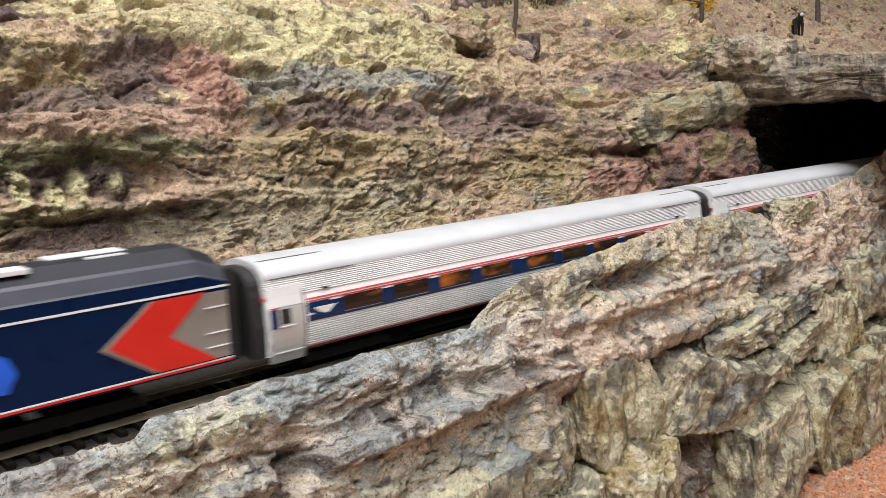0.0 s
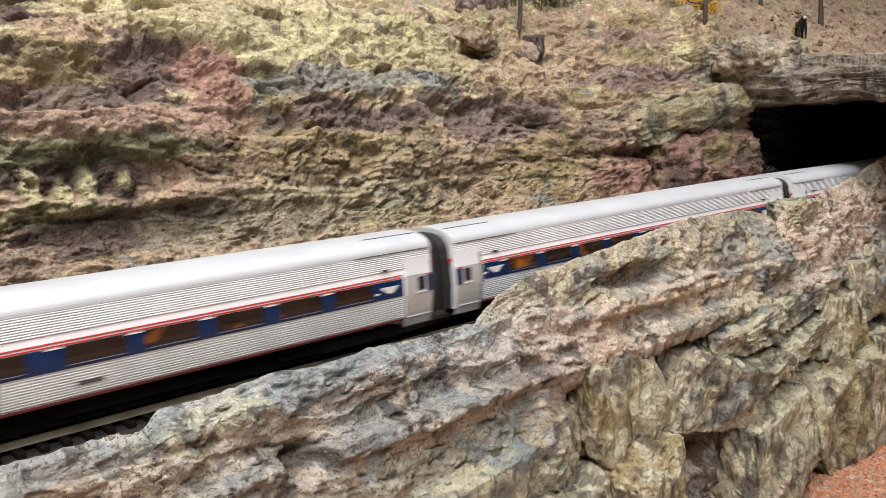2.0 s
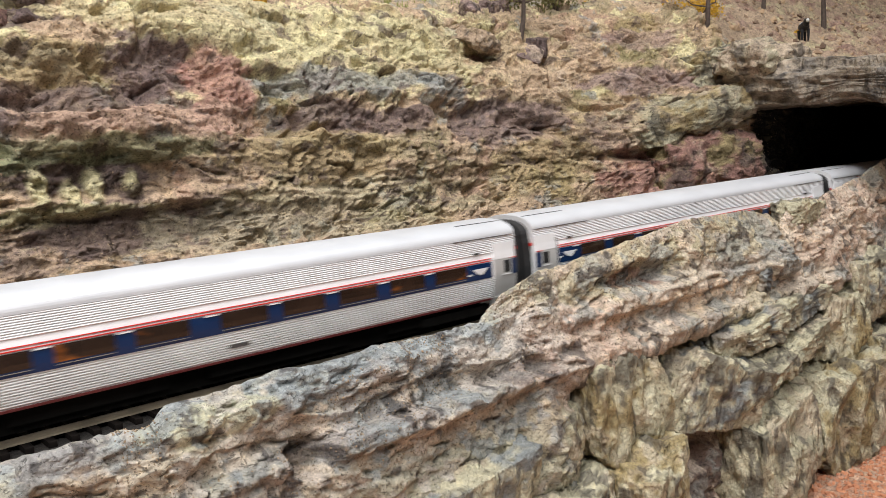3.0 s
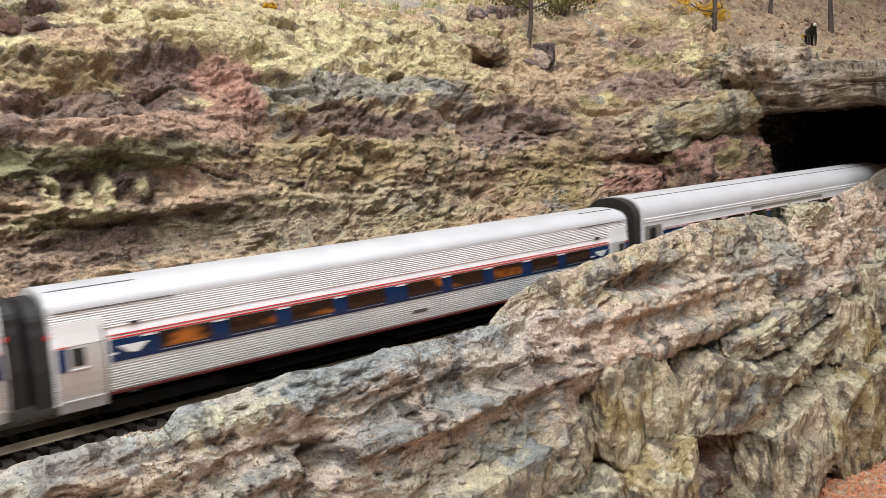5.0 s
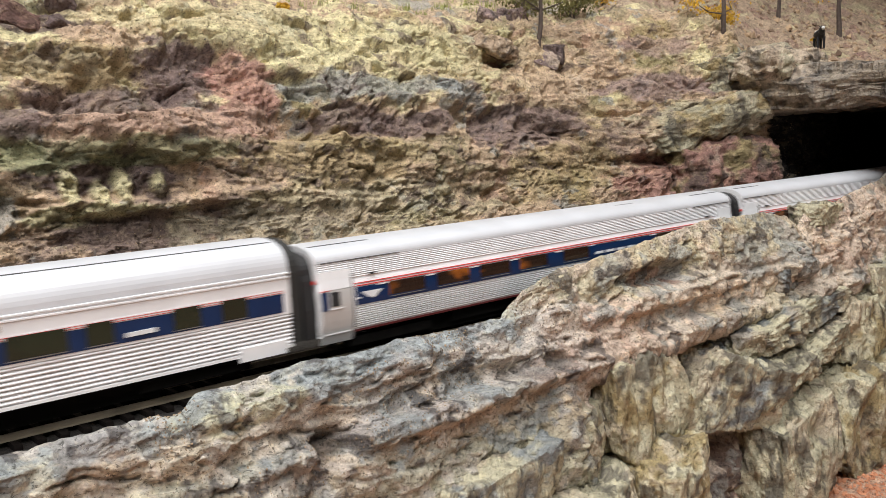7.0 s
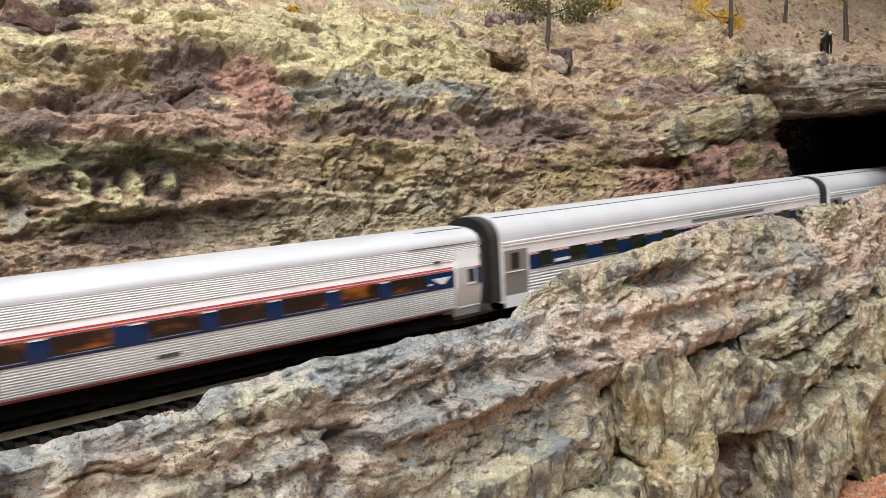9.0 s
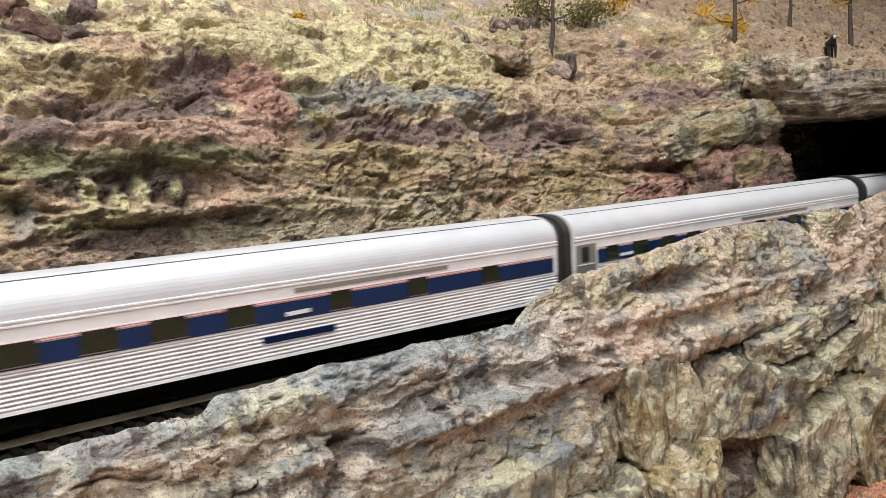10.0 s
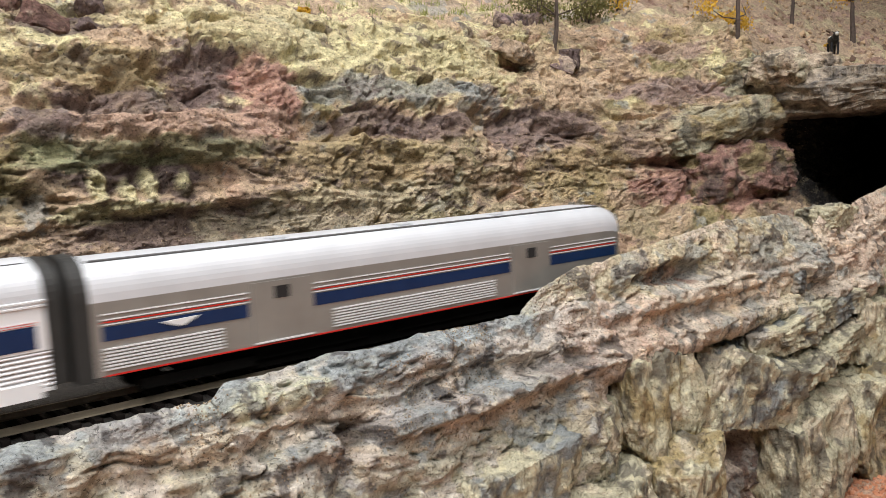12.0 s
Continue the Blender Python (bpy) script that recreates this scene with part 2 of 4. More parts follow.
# hollows and bosses of the cliff: x, z, half width, half height, metres out
CLIFF_FORMS = [(-0.272, 0.124, 0.030, 0.016, -0.010), (-0.250, 0.147, 0.040, 0.008, 0.006), (-0.320, 0.137, 0.020, 0.008, 0.006),
               (-0.315, 0.112, 0.035, 0.008, -0.005), (-0.320, 0.098, 0.055, 0.007, 0.006), (-0.315, 0.075, 0.042, 0.010, -0.009),
               (-0.300, 0.052, 0.050, 0.010, -0.007), (-0.320, 0.062, 0.050, 0.004, 0.004), (-0.211, 0.098, 0.022, 0.011, -0.008),
               (-0.141, 0.100, 0.026, 0.011, -0.008), (-0.024, 0.094, 0.050, 0.015, -0.007), (-0.087, 0.116, 0.012, 0.008, 0.005),
               (-0.072, 0.104, 0.018, 0.008, -0.009), (0.095, 0.062, 0.060, 0.004, -0.010), (0.110, 0.088, 0.045, 0.015, 0.006),
               (0.118, 0.048, 0.045, 0.016, 0.004), (0.076, 0.072, 0.008, 0.010, 0.006), (-0.028, 0.143, 0.016, 0.005, -0.010), (-0.350, 0.090, 0.020, 0.006, -0.006)]
CLIFF_TEETH = [(-0.314, 0.072), (-0.297, 0.071), (-0.339, 0.072), (-0.325, 0.069)]
# paint on the cliff: x, z, half width, half height, colour, cover
CLIFF_PAINT = [(-0.215, 0.152, 0.160, 0.020, CREAM * 0.95, 0.6), (-0.100, 0.138, 0.120, 0.020, CREAM * 0.95, 0.55), (-0.150, 0.120, 0.075, 0.009, GREY * 1.05, 0.75), (0.020, 0.128, 0.07, 0.02, TAN * 1.1, 0.7),
               (-0.335, 0.149, 0.034, 0.008, PURPLE * 0.8, 0.9), (-0.303, 0.142, 0.030, 0.008, TAN * 1.2, 0.85), (-0.335, 0.059, 0.032, 0.005, CREAM * 0.8, 0.8), (-0.330, 0.128, 0.050, 0.010, OCHRE, 0.7)]
CLIFF_PAINT += [(-0.275, 0.126, 0.026, 0.015, PURPLE, 0.95), (-0.318, 0.112, 0.050, 0.008, PURPLE, 0.8), (-0.243, 0.116, 0.018, 0.022, RUST, 0.85), (-0.300, 0.100, 0.075, 0.008, PINK, 0.8),
                (-0.310, 0.076, 0.042, 0.011, PURPLE * 0.8, 0.95), (-0.315, 0.087, 0.050, 0.005, GREEN, 0.7), (-0.290, 0.051, 0.060, 0.011, PURPLE * 0.9, 0.85)]
CLIFF_PAINT += [(-0.360, 0.086, 0.016, 0.010, GREEN * 1.2, 0.7), (-0.358, 0.101, 0.018, 0.007, PURPLE, 0.85), (-0.172, 0.101, 0.030, 0.008, PURPLE, 0.85), (-0.121, 0.097, 0.026, 0.008, PURPLE, 0.8),
                (-0.030, 0.094, 0.055, 0.014, PURPLE * 1.15, 0.85), (-0.086, 0.117, 0.012, 0.007, GREY * 1.2, 0.8), (-0.190, 0.075, 0.060, 0.018, OCHRE * 1.15, 0.6), (-0.17, 0.048, 0.11, 0.016, KHAKI, 0.5)]
CLIFF_PAINT += [(0.110, 0.045, 0.075, 0.020, RUST * 0.85, 0.9), (0.115, 0.088, 0.045, 0.014, KHAKI * 0.9, 0.8), (0.090, 0.118, 0.055, 0.009, PURPLE * 1.7, 0.8), (0.100, 0.150, 0.030, 0.008, PURPLE * 1.9, 0.6),
                (0.076, 0.072, 0.008, 0.010, SAND, 0.8), (-0.030, 0.141, 0.010, 0.005, RUST * 0.7, 0.8), (0.0, 0.06, 0.06, 0.02, OCHRE * 1.1, 0.6), (0.16, 0.10, 0.03, 0.02, DARK * 2.0, 0.6)]


def build_cliff():
    nx, nw = 1180, 400
    xs = np.linspace(-0.75, 0.32, nx)
    pz = [-0.006, 0.03, 0.05, 0.09, 0.13, 0.165, 0.185, 0.23, 0.29, 0.42]
    py = [-0.045, -0.014, -0.003, 0.0, 0.018, 0.042, 0.09, 0.19, 0.34, 0.62]
    w = np.concatenate([np.linspace(0, 6, 340, endpoint=False), np.linspace(6, 9, 60)])
    z = np.interp(w, range(10), pz)
    dy = np.interp(w, range(10), py)
    X, Z = np.repeat(xs, nw), np.tile(z, nx)
    Y = np.repeat(cliff_base(xs), nw) + np.tile(dy, nx)
    P = np.column_stack([X, Y, Z])
    N = -grid_normals(P, nx, nw)
    N = np.where((N[:, 1:2] > 0), -N, N)
    warp = P + 0.010 * np.column_stack([fbm(P, 0.06, 4, seed=5 + k) for k in range(3)])
    D = 0.0045 * (terrace(P, 0.034, 23) - 0.45) * (0.3 + smooth(-0.3, 0.4, fbm(P, 0.12, 2, 0.5, 25))) + 0.0015 * (terrace(P, 0.012, 27, 0.1) - 0.45)
    D += 0.0070 * fbm(warp, 0.055, 6, 0.62, 31)
    crag = ridged(warp, (0.024, 0.024, 0.018), 5, 0.7, 41)
    D += 0.0040 * crag * (0.4 + smooth(-0.4, 0.5, fbm(P, 0.08, 2, 0.5, 47)))
    D -= 0.006 * smooth(0.62, 0.9, ridged(warp + 3.1, (0.05, 0.05, 0.03), 3, 0.5, 51))
    D -= 0.0045 * smooth(0.70, 0.88, ridged(warp + 5.3, (0.030, 0.030, 0.015), 4, 0.55, 55))
    torn = fbm(warp + 7.7, (0.034, 0.034, 0.016), 5, 0.6, 53)
    D += 0.0020 * (smooth(-0.04, 0.05, torn) - 0.5) + 0.0012 * (smooth(-0.03, 0.04, fbm(warp + 1.9, (0.016, 0.016, 0.008), 4, 0.6, 57)) - 0.5)
    for i, (x, zz, rx, rz, d) in enumerate(CLIFF_FORMS):
        D += 0.85 * d * blob(P, x, zz, rx, rz, 0.4, 500 + i, 0.5)
    for i, (x, zz) in enumerate(CLIFF_TEETH):
        D += 0.005 * blob(P, x, zz, 0.0038, 0.0060, 0.5, 540 + i, 0.5)
    base = P.copy()
    P = P + N * D[:, None]
    P[:, 2] -= 0.05 * smooth(0.17, 0.23, X) * smooth(0.105, 0.135, Z)
    C = np.tile(TAN, (len(P), 1))
    n1, n2, n3 = fbm(base, 0.05, 5, 0.6, 61), fbm(base, (0.05, 0.05, 0.014), 5, 0.6, 71), fbm(base, 0.02, 5, 0.65, 81)
    C = lay(C, OCHRE, smooth(-0.1, 0.5, n1))
    C = lay(C, GREEN, 0.4 * smooth(0.0, 0.5, n2))
    C = lay(C, PURPLE, 0.55 * smooth(0.30, 0.42, -n2) * smooth(0.155, 0.13, Z))
    C = lay(C, SAND * 0.8, 0.8 * smooth(0.170, 0.20, Z + 0.01 * n1))
    C = lay(C, CREAM * 1.08, 0.75 * smooth(0.22, 0.34, n3) * smooth(0.08, 0.13, Z))
    C = lay(C, TAN * 1.2, 0.6 * smooth(0.26, 0.36, -n3))
    C = lay(C, RUST, 0.4 * smooth(0.3, 0.6, fbm(base, 0.03, 4, 0.6, 87)))
    C = lay(C, GREY * 1.15, 0.6 * smooth(0.36, 0.44, fbm(base, 0.016, 5, 0.64, 91)))
    for i, (x, zz, rx, rz, col, cover) in enumerate(CLIFF_PAINT):
        C = lay(C, col, cover * blob(base, x, zz, rx, rz, 0.16, 600 + i, 0.7))
    for i, (x, zz) in enumerate(CLIFF_TEETH):
        C = lay(C, CREAM, 0.75 * blob(base, x, zz, 0.0038, 0.0065, 0.4, 540 + i, 0.7))
    C = lay(C, PURPLE * 0.7, 0.7 * smooth(0.40, 0.47, fbm(warp, (0.014, 0.014, 0.007), 5, 0.68, 95)))
    # inside the tunnel mouth the wall turns near-black, its shade put into the colour
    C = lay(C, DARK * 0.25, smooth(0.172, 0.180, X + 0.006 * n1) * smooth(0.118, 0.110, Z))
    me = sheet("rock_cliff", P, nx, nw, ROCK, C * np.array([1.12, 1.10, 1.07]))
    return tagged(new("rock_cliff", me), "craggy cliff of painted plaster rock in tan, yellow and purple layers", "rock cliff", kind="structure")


cliff = build_cliff()


def ridge_crest(x):
    # past 0.21 the crest climbs mostly unseen, added to keep light off the bore
    return np.interp(x, [-0.6, -0.41, -0.36, -0.348, -0.342, -0.31, -0.2, -0.186, -0.168, -0.12, -0.04, 0.02, 0.045, 0.058, 0.068, 0.11, 0.165, 0.21, 0.29, 0.5],
                     [0.0025, 0.0025, 0.0015, -0.001, 0.005, 0.0065, 0.005, 0.015, 0.020, 0.024, 0.032, 0.031, 0.026, 0.018, 0.027, 0.030, 0.040, 0.052, 0.11, 0.13])


RIDGE_FORMS = [(-0.094, 0.010, 0.026, 0.005, -0.009), (-0.297, -0.023, 0.0070, 0.006, -0.017), (-0.060, -0.003, 0.090, 0.004, 0.004), (-0.179, -0.018, 0.007, 0.006, -0.006),
               (-0.195, -0.018, 0.005, 0.005, -0.005), (-0.25, -0.015, 0.06, 0.005, -0.005), (-0.25, -0.023, 0.07, 0.004, 0.005), (-0.34, 0.0, 0.016, 0.006, 0.004), (-0.315, -0.004, 0.006, 0.005, 0.004),
               (-0.30, -0.003, 0.006, 0.005, 0.004), (-0.04, -0.022, 0.13, 0.005, 0.005), (0.035, -0.002, 0.02, 0.012, 0.006), (-0.06, 0.002, 0.012, 0.004, 0.004), (-0.32, -0.03, 0.012, 0.012, 0.005), (-0.058, -0.092, 0.012, 0.022, -0.014), (0.030, -0.074, 0.018, 0.008, -0.012)]
# dark entries on the recesses and the hole put their shade into the colour
RIDGE_PAINT = [(-0.34, 0.004, 0.12, 0.010, GREY * 1.35, 0.85), (-0.24, 0.004, 0.07, 0.006, GREY * 1.3, 0.85), (-0.30, -0.012, 0.10, 0.006, SAND, 0.6), (-0.33, -0.002, 0.02, 0.006, CREAM, 0.5), (-0.17, -0.018, 0.03, 0.006, DARK * 1.8, 0.6),
               (-0.12, 0.018, 0.10, 0.014, KHAKI * 1.1, 0.8), (0.0, 0.02, 0.06, 0.012, KHAKI * 1.05, 0.7), (-0.094, 0.009, 0.024, 0.005, RUST * 0.5, 0.8), (-0.14, -0.010, 0.03, 0.012, PINK * 1.3, 0.45)]
RIDGE_PAINT += [(-0.2, -0.033, 0.05, 0.012, PINK, 0.35), (-0.05, -0.008, 0.07, 0.006, SAND * 1.05, 0.8), (0.035, 0.0, 0.025, 0.012, GREY * 1.1, 0.7), (-0.297, -0.023, 0.007, 0.006, RUST * 0.35, 0.9),
                (-0.27, -0.022, 0.08, 0.006, GREY * 0.9, 0.6), (-0.24, -0.03, 0.05, 0.005, SAND, 0.7), (0.12, 0.015, 0.06, 0.03, PINK * 1.2, 0.4), (0.06, 0.01, 0.03, 0.01, SAND, 0.6)]


def build_ridge():
    nx, nw = 1060, 300
    xs = np.concatenate([np.linspace(-0.62, 0.24, 960), np.linspace(0.243, 1.3, 100)])
    k = np.linspace(0, 1, nw)
    X = np.repeat(xs, nw)
    top = np.repeat(ridge_crest(xs), nw)
    kk = np.tile(k, nx)
    wv = kk * 7
    # from the track's side over the crest and down to the ground
    oy = np.interp(wv, range(8), [-0.0215, -0.0235, -0.027, -0.033, -0.039, -0.047, -0.053, -0.06])
    Zs = np.interp(wv, range(8), [-0.012, 0, 0, -0.006, -0.022, -0.05, -0.095, -0.16])
    Z = np.where(wv < 2, -0.012 + (top + 0.012) * smooth(0, 2, wv), top * np.interp(wv, [2, 3, 4, 5], [1, 0.55, 0.1, 0]) + Zs * smooth(2, 3, wv))
    Y = np.repeat(track_y(xs), nw) * np.clip(1 - 0.6 * (kk - 0.3), 0, 1) + oy
    Y += 0.018 * smooth(-0.17, -0.14, X) * smooth(-0.026, -0.036, Z)
    P = np.column_stack([X, Y, Z])
    N = grid_normals(P, nx, nw)
    if N[:, 2].mean() < 0:
        N = -N
    warp = P + 0.005 * np.column_stack([fbm(P, 0.035, 4, seed=105 + j) for j in range(3)])
    left = smooth(-0.12, -0.2, X)
    D = 0.0016 * (terrace(P, 0.016, 123, 0.05) - 0.45) + 0.0045 * fbm(warp, 0.028, 5, 0.52, 131)
    lump = np.maximum(0, fbm(warp, (0.016, 0.016, 0.010), 3, 0.45, 137))
    D += left * (0.0048 * lump + 0.0022 * (smooth(-0.03, 0.06, fbm(warp + 2.2, (0.022, 0.022, 0.009), 4, 0.55, 139)) - 0.5)) + (1 - left) * 0.0042 * ridged(warp, 0.013, 4, 0.68, 141) + 0.0008 * fbm(warp, 0.005, 3, 0.6, 145)
    D -= 0.0032 * smooth(0.68, 0.88, ridged(warp + 4.1, (0.034, 0.034, 0.013), 4, 0.55, 151))
    for i, (x, zz, rx, rz, d) in enumerate(RIDGE_FORMS):
        D += d * blob(P, x, zz, rx, rz, 0.4, 700 + i, 0.55)
    D = D * smooth(0.26, 0.42, kk) + (0.0012 * fbm(warp, 0.02, 5, 0.6, 143) + 0.001 * ridged(warp, 0.008, 3, 0.6, 147))
    base = P.copy()
    P = P + N * D[:, None]
    C = np.tile(PALE * 0.95, (len(P), 1))
    n1, n2, n3 = fbm(base, 0.05, 5, 0.6, 161), fbm(base, 0.018, 5, 0.62, 171), fbm(base, 0.008, 4, 0.6, 181)
    C = lay(C, KHAKI * 1.1, 0.6 * smooth(-0.1, 0.3, n1))
    for i, (x, zz, rx, rz, col, cover) in enumerate(RIDGE_PAINT):
        C = lay(C, col, cover * blob(base, x, zz, rx, rz, 0.2, 800 + i, 0.7))
    C = lay(C, KHAKI * 0.9, 0.8 * smooth(-0.025, -0.045, base[:, 2]))
    C = lay(C, PURPLE * 0.9, 0.9 * smooth(-0.17, -0.15, X) * smooth(-0.030, -0.040, base[:, 2] + 0.004 * n1))
    C = lay(C, PALE * 1.12, 0.65 * smooth(0.16, 0.28, n2))
    C = lay(C, GREY * 1.15, 0.7 * smooth(0.16, 0.26, -n2))
    C = lay(C, CLAY * 1.2, 0.12 * smooth(0.25, 0.45, fbm(base, 0.025, 4, 0.6, 191)))
    C = lay(C, DARK * 1.6, 0.75 * smooth(0.40, 0.47, n3))
    me = sheet("rock_ridge", P, nx, nw, ROCK, C * np.column_stack([1.08 + 0.07 * (1 - left), np.full(len(X), 1.10), 1.13 - 0.09 * (1 - left)]))
    return tagged(new("rock_ridge", me), "low painted rock wall between the track and the gravel", "rock wall", kind="structure")


ridge = build_ridge()


def build_upland():
    nx, nw = 520, 380
    xs, ys = np.linspace(0.175, 1.3, nx), np.linspace(-0.16, 0.75, nw)
    X, Y = np.repeat(xs, nw), np.tile(ys, nx)
    Z = np.interp(Y, [-0.16, 0.05, 0.07, 0.15, 0.25, 0.45, 0.75], [0.116, 0.119, 0.128, 0.166, 0.205, 0.31, 0.52])
    P = np.column_stack([X, Y, Z])
    P[:, 2] += 0.008 * fbm(P, 0.05, 5, 0.6, 201) + 0.010 * ridged(P, 0.026, 4, 0.62, 211) + 0.004 * (terrace(P * 1.0, 0.012, 217) - 0.5)
    P[:, 2] -= 0.015 * smooth(0.215, 0.18, X)
    C = np.tile(TAN * 0.9, (len(P), 1))
    C = lay(C, PINK * 0.9, 0.8 * smooth(0.1, 0.3, fbm(P, 0.05, 4, 0.6, 221)))
    C = lay(C, CREAM * 0.8, 0.5 * smooth(0.1, 0.5, fbm(P, 0.03, 4, 0.6, 231)))
    C = lay(C, RUST * 0.6, 0.7 * smooth(0.3, 0.42, fbm(P, 0.016, 5, 0.64, 241)))
    me = sheet("rock_upland", P, nx, nw, ROCK, C)
    return tagged(new("rock_upland", me), "stony sand-coloured upland above the tunnel mouth", "rock ground", kind="structure")


build_upland()


def rock_lump(name, sx, sy, sz, seed, colour, colour2, mat=None, n=26, box=0.72, rough=0.09, crease=0.05, stretch=1.0, cuts=6):
    """A block of rock with rounded corners, crumpled. sx, sy, sz: half sizes."""
    bm = bmesh.new()
    bmesh.ops.create_cube(bm, size=2)
    bmesh.ops.subdivide_edges(bm, edges=bm.edges[:], cuts=n, use_grid_fill=True)
    me = bpy.data.meshes.new(name)
    bm.to_mesh(me)
    bm.free()
    P = np.zeros(len(me.vertices) * 3)
    me.vertices.foreach_get("co", P)
    P = P.reshape(-1, 3)
    ball = P / np.linalg.norm(P, axis=1, keepdims=True)
    P = P * box + ball * (1 - box)
    rnd = np.random.RandomState(seed)
    for _ in range(cuts):
        nrm = rnd.normal(size=3) * np.array([1, 0.8, 0.8])
        nrm /= np.linalg.norm(nrm)
        over = np.maximum(0, P @ nrm - rnd.uniform(0.74, 0.98) * np.abs(nrm).sum() ** 0.7)
        P = P - over[:, None] * nrm
    S = np.array([sx, sy, sz])
    Q = P * S
    off, size = seed * 0.137, float(np.sort(S)[1])
    wq = Q + off + 0.15 * size * np.column_stack([fbm(Q + off, size, 3, 0.5, seed + 20 + k) for k in range(3)])
    d = rough * 2 * fbm(wq, 1.1 * size, 4, 0.5, seed) + crease * 2 * (ridged(wq, (0.5 * size, 0.5 * size, 0.5 * size * stretch), 4, 0.6, seed + 7) - 0.3)
    Q = Q + ball * (d * size)[:, None]
    me.vertices.foreach_set("co", Q.astype(np.float32).ravel())
    me.polygons.foreach_set("use_smooth", np.ones(len(me.polygons), dtype=bool))
    me.update()
    me.materials.append(mat or ROCK_FOIL)
    C = np.tile(np.array(colour), (len(Q), 1))
    C = lay(C, np.array(colour2), smooth(-0.1, 0.4, fbm(Q + off, 0.014, 5, 0.62, seed + 3)))
    C = lay(C, SAND, 0.5 * smooth(0.15, 0.45, fbm(Q + off, 0.02, 5, 0.62, seed + 5)))
    C = lay(C, DARK * 1.2, 0.7 * smooth(0.15, 0.42, fbm(Q + off, (0.008, 0.008, 0.016), 4, 0.6, seed + 6)))
    paint(me, C)
    return me


# blocks stacked in the face of the low wall: x, y of the face, z, width, height, depth, turn, roll
BLOCKS = [(-0.114, -0.049, -0.053, 0.076, 0.058, 0.026, 2, -2), (-0.042, -0.051, -0.060, 0.076, 0.046, 0.028, -10, 6), (0.008, -0.060, -0.110, 0.084, 0.074, 0.034, 4, 0),
          (0.098, -0.058, -0.112, 0.092, 0.082, 0.032, -3, -2), (-0.113, -0.059, -0.094, 0.060, 0.050, 0.028, 8, -6), (0.024, -0.052, -0.034, 0.140, 0.021, 0.028, 3, -4),
          (0.034, -0.050, -0.055, 0.088, 0.020, 0.026, 4, -5), (0.104, -0.050, -0.055, 0.060, 0.045, 0.030, -8, 3)]
BLOCKS2 = [(0.035, -0.036, -0.002, 0.055, 0.024, 0.024, 6, -4), (-0.226, -0.049, -0.066, 0.075, 0.040, 0.024, 2, -4), (-0.178, -0.050, -0.058, 0.060, 0.036, 0.024, -6, 2), (0.088, -0.028, 0.022, 0.048, 0.018, 0.02, 4, 2),
           (0.180, -0.054, -0.105, 0.09, 0.08, 0.03, 3, 0), (0.165, -0.045, -0.035, 0.08, 0.05, 0.03, -4, 0), (-0.176, -0.056, -0.098, 0.09, 0.05, 0.026, 4, -3), (0.005, -0.052, -0.152, 0.20, 0.03, 0.03, 0, 0)]
for i, (x, y, z, w, h, d, turn, roll) in enumerate(BLOCKS + BLOCKS2):
    tall = h > 0.03
    me = rock_lump("rock_block", w * 0.47, d * 0.65, h * 0.465, 40 + 3 * i, KHAKI * 1.4 if i != 8 else GREY * 1.1, (OCHRE * 1.2, GREY * 1.1, KHAKI * 0.9, OCHRE * 1.1)[i % 4], n=50, box=0.84, rough=0.09, crease=0.12, stretch=2.5 if tall else 0.7, cuts=9)
    child("rock_block", me, ridge, "crumpled grey-green rock block", pose(x, y + d / 2 + (0.003, -0.004, 0.0, -0.002, -0.005)[i % 5], z, (-4, 6, -3, 5, 8)[i % 5], roll * 1.6, turn * 1.5))

lintel = new("tunnel_lintel", rock_lump("tunnel_lintel", 0.40, 0.150, 0.0185, 3, np.array([0.30, 0.245, 0.165]), np.array([0.19, 0.165, 0.125]), n=120, box=0.93, rough=0.045, crease=0.03, stretch=0.3, cuts=0))
lintel.matrix_basis = pose(0.545, -0.020, 0.1085, 0, 0, -5)
tagged(lintel, "grey layered rock slab roofing the tunnel mouth", "rock slab", kind="structure")
# rock round the mouth: x, y, z, width, depth, height, turn, roll, colours
MOUTH = ((0.165, 0.094, 0.122, 0.060, 0.040, 0.034, -30, -8, KHAKI * 0.95, OCHRE), (0.122, 0.080, 0.088, 0.095, 0.026, 0.024, -27, -13, KHAKI * 0.95, OCHRE), (0.130, 0.078, 0.053, 0.086, 0.036, 0.038, -27, -8, RUST * 0.75, OCHRE * 0.8),
         (0.160, 0.070, 0.104, 0.050, 0.030, 0.016, -40, -6, TAN * 0.8, OCHRE), (0.150, -0.118, 0.117, 0.040, 0.075, 0.052, 10, 0, GREY * 0.45, GREY * 0.8), (0.170, 0.060, 0.129, 0.05, 0.06, 0.014, -20, 2, SAND * 0.8, KHAKI))
for i, (x, y, z, w, d, h, turn, roll, c1, c2) in enumerate(MOUTH):
    child("rock_block", rock_lump("rock_block", w * 0.55, d * 0.6, h * 0.55, 140 + 5 * i, c1, c2, mat=ROCK, n=44, box=0.7, rough=0.15, crease=0.11), cliff, "rock block beside the tunnel mouth", pose(x, y, z, 0, roll, turn))

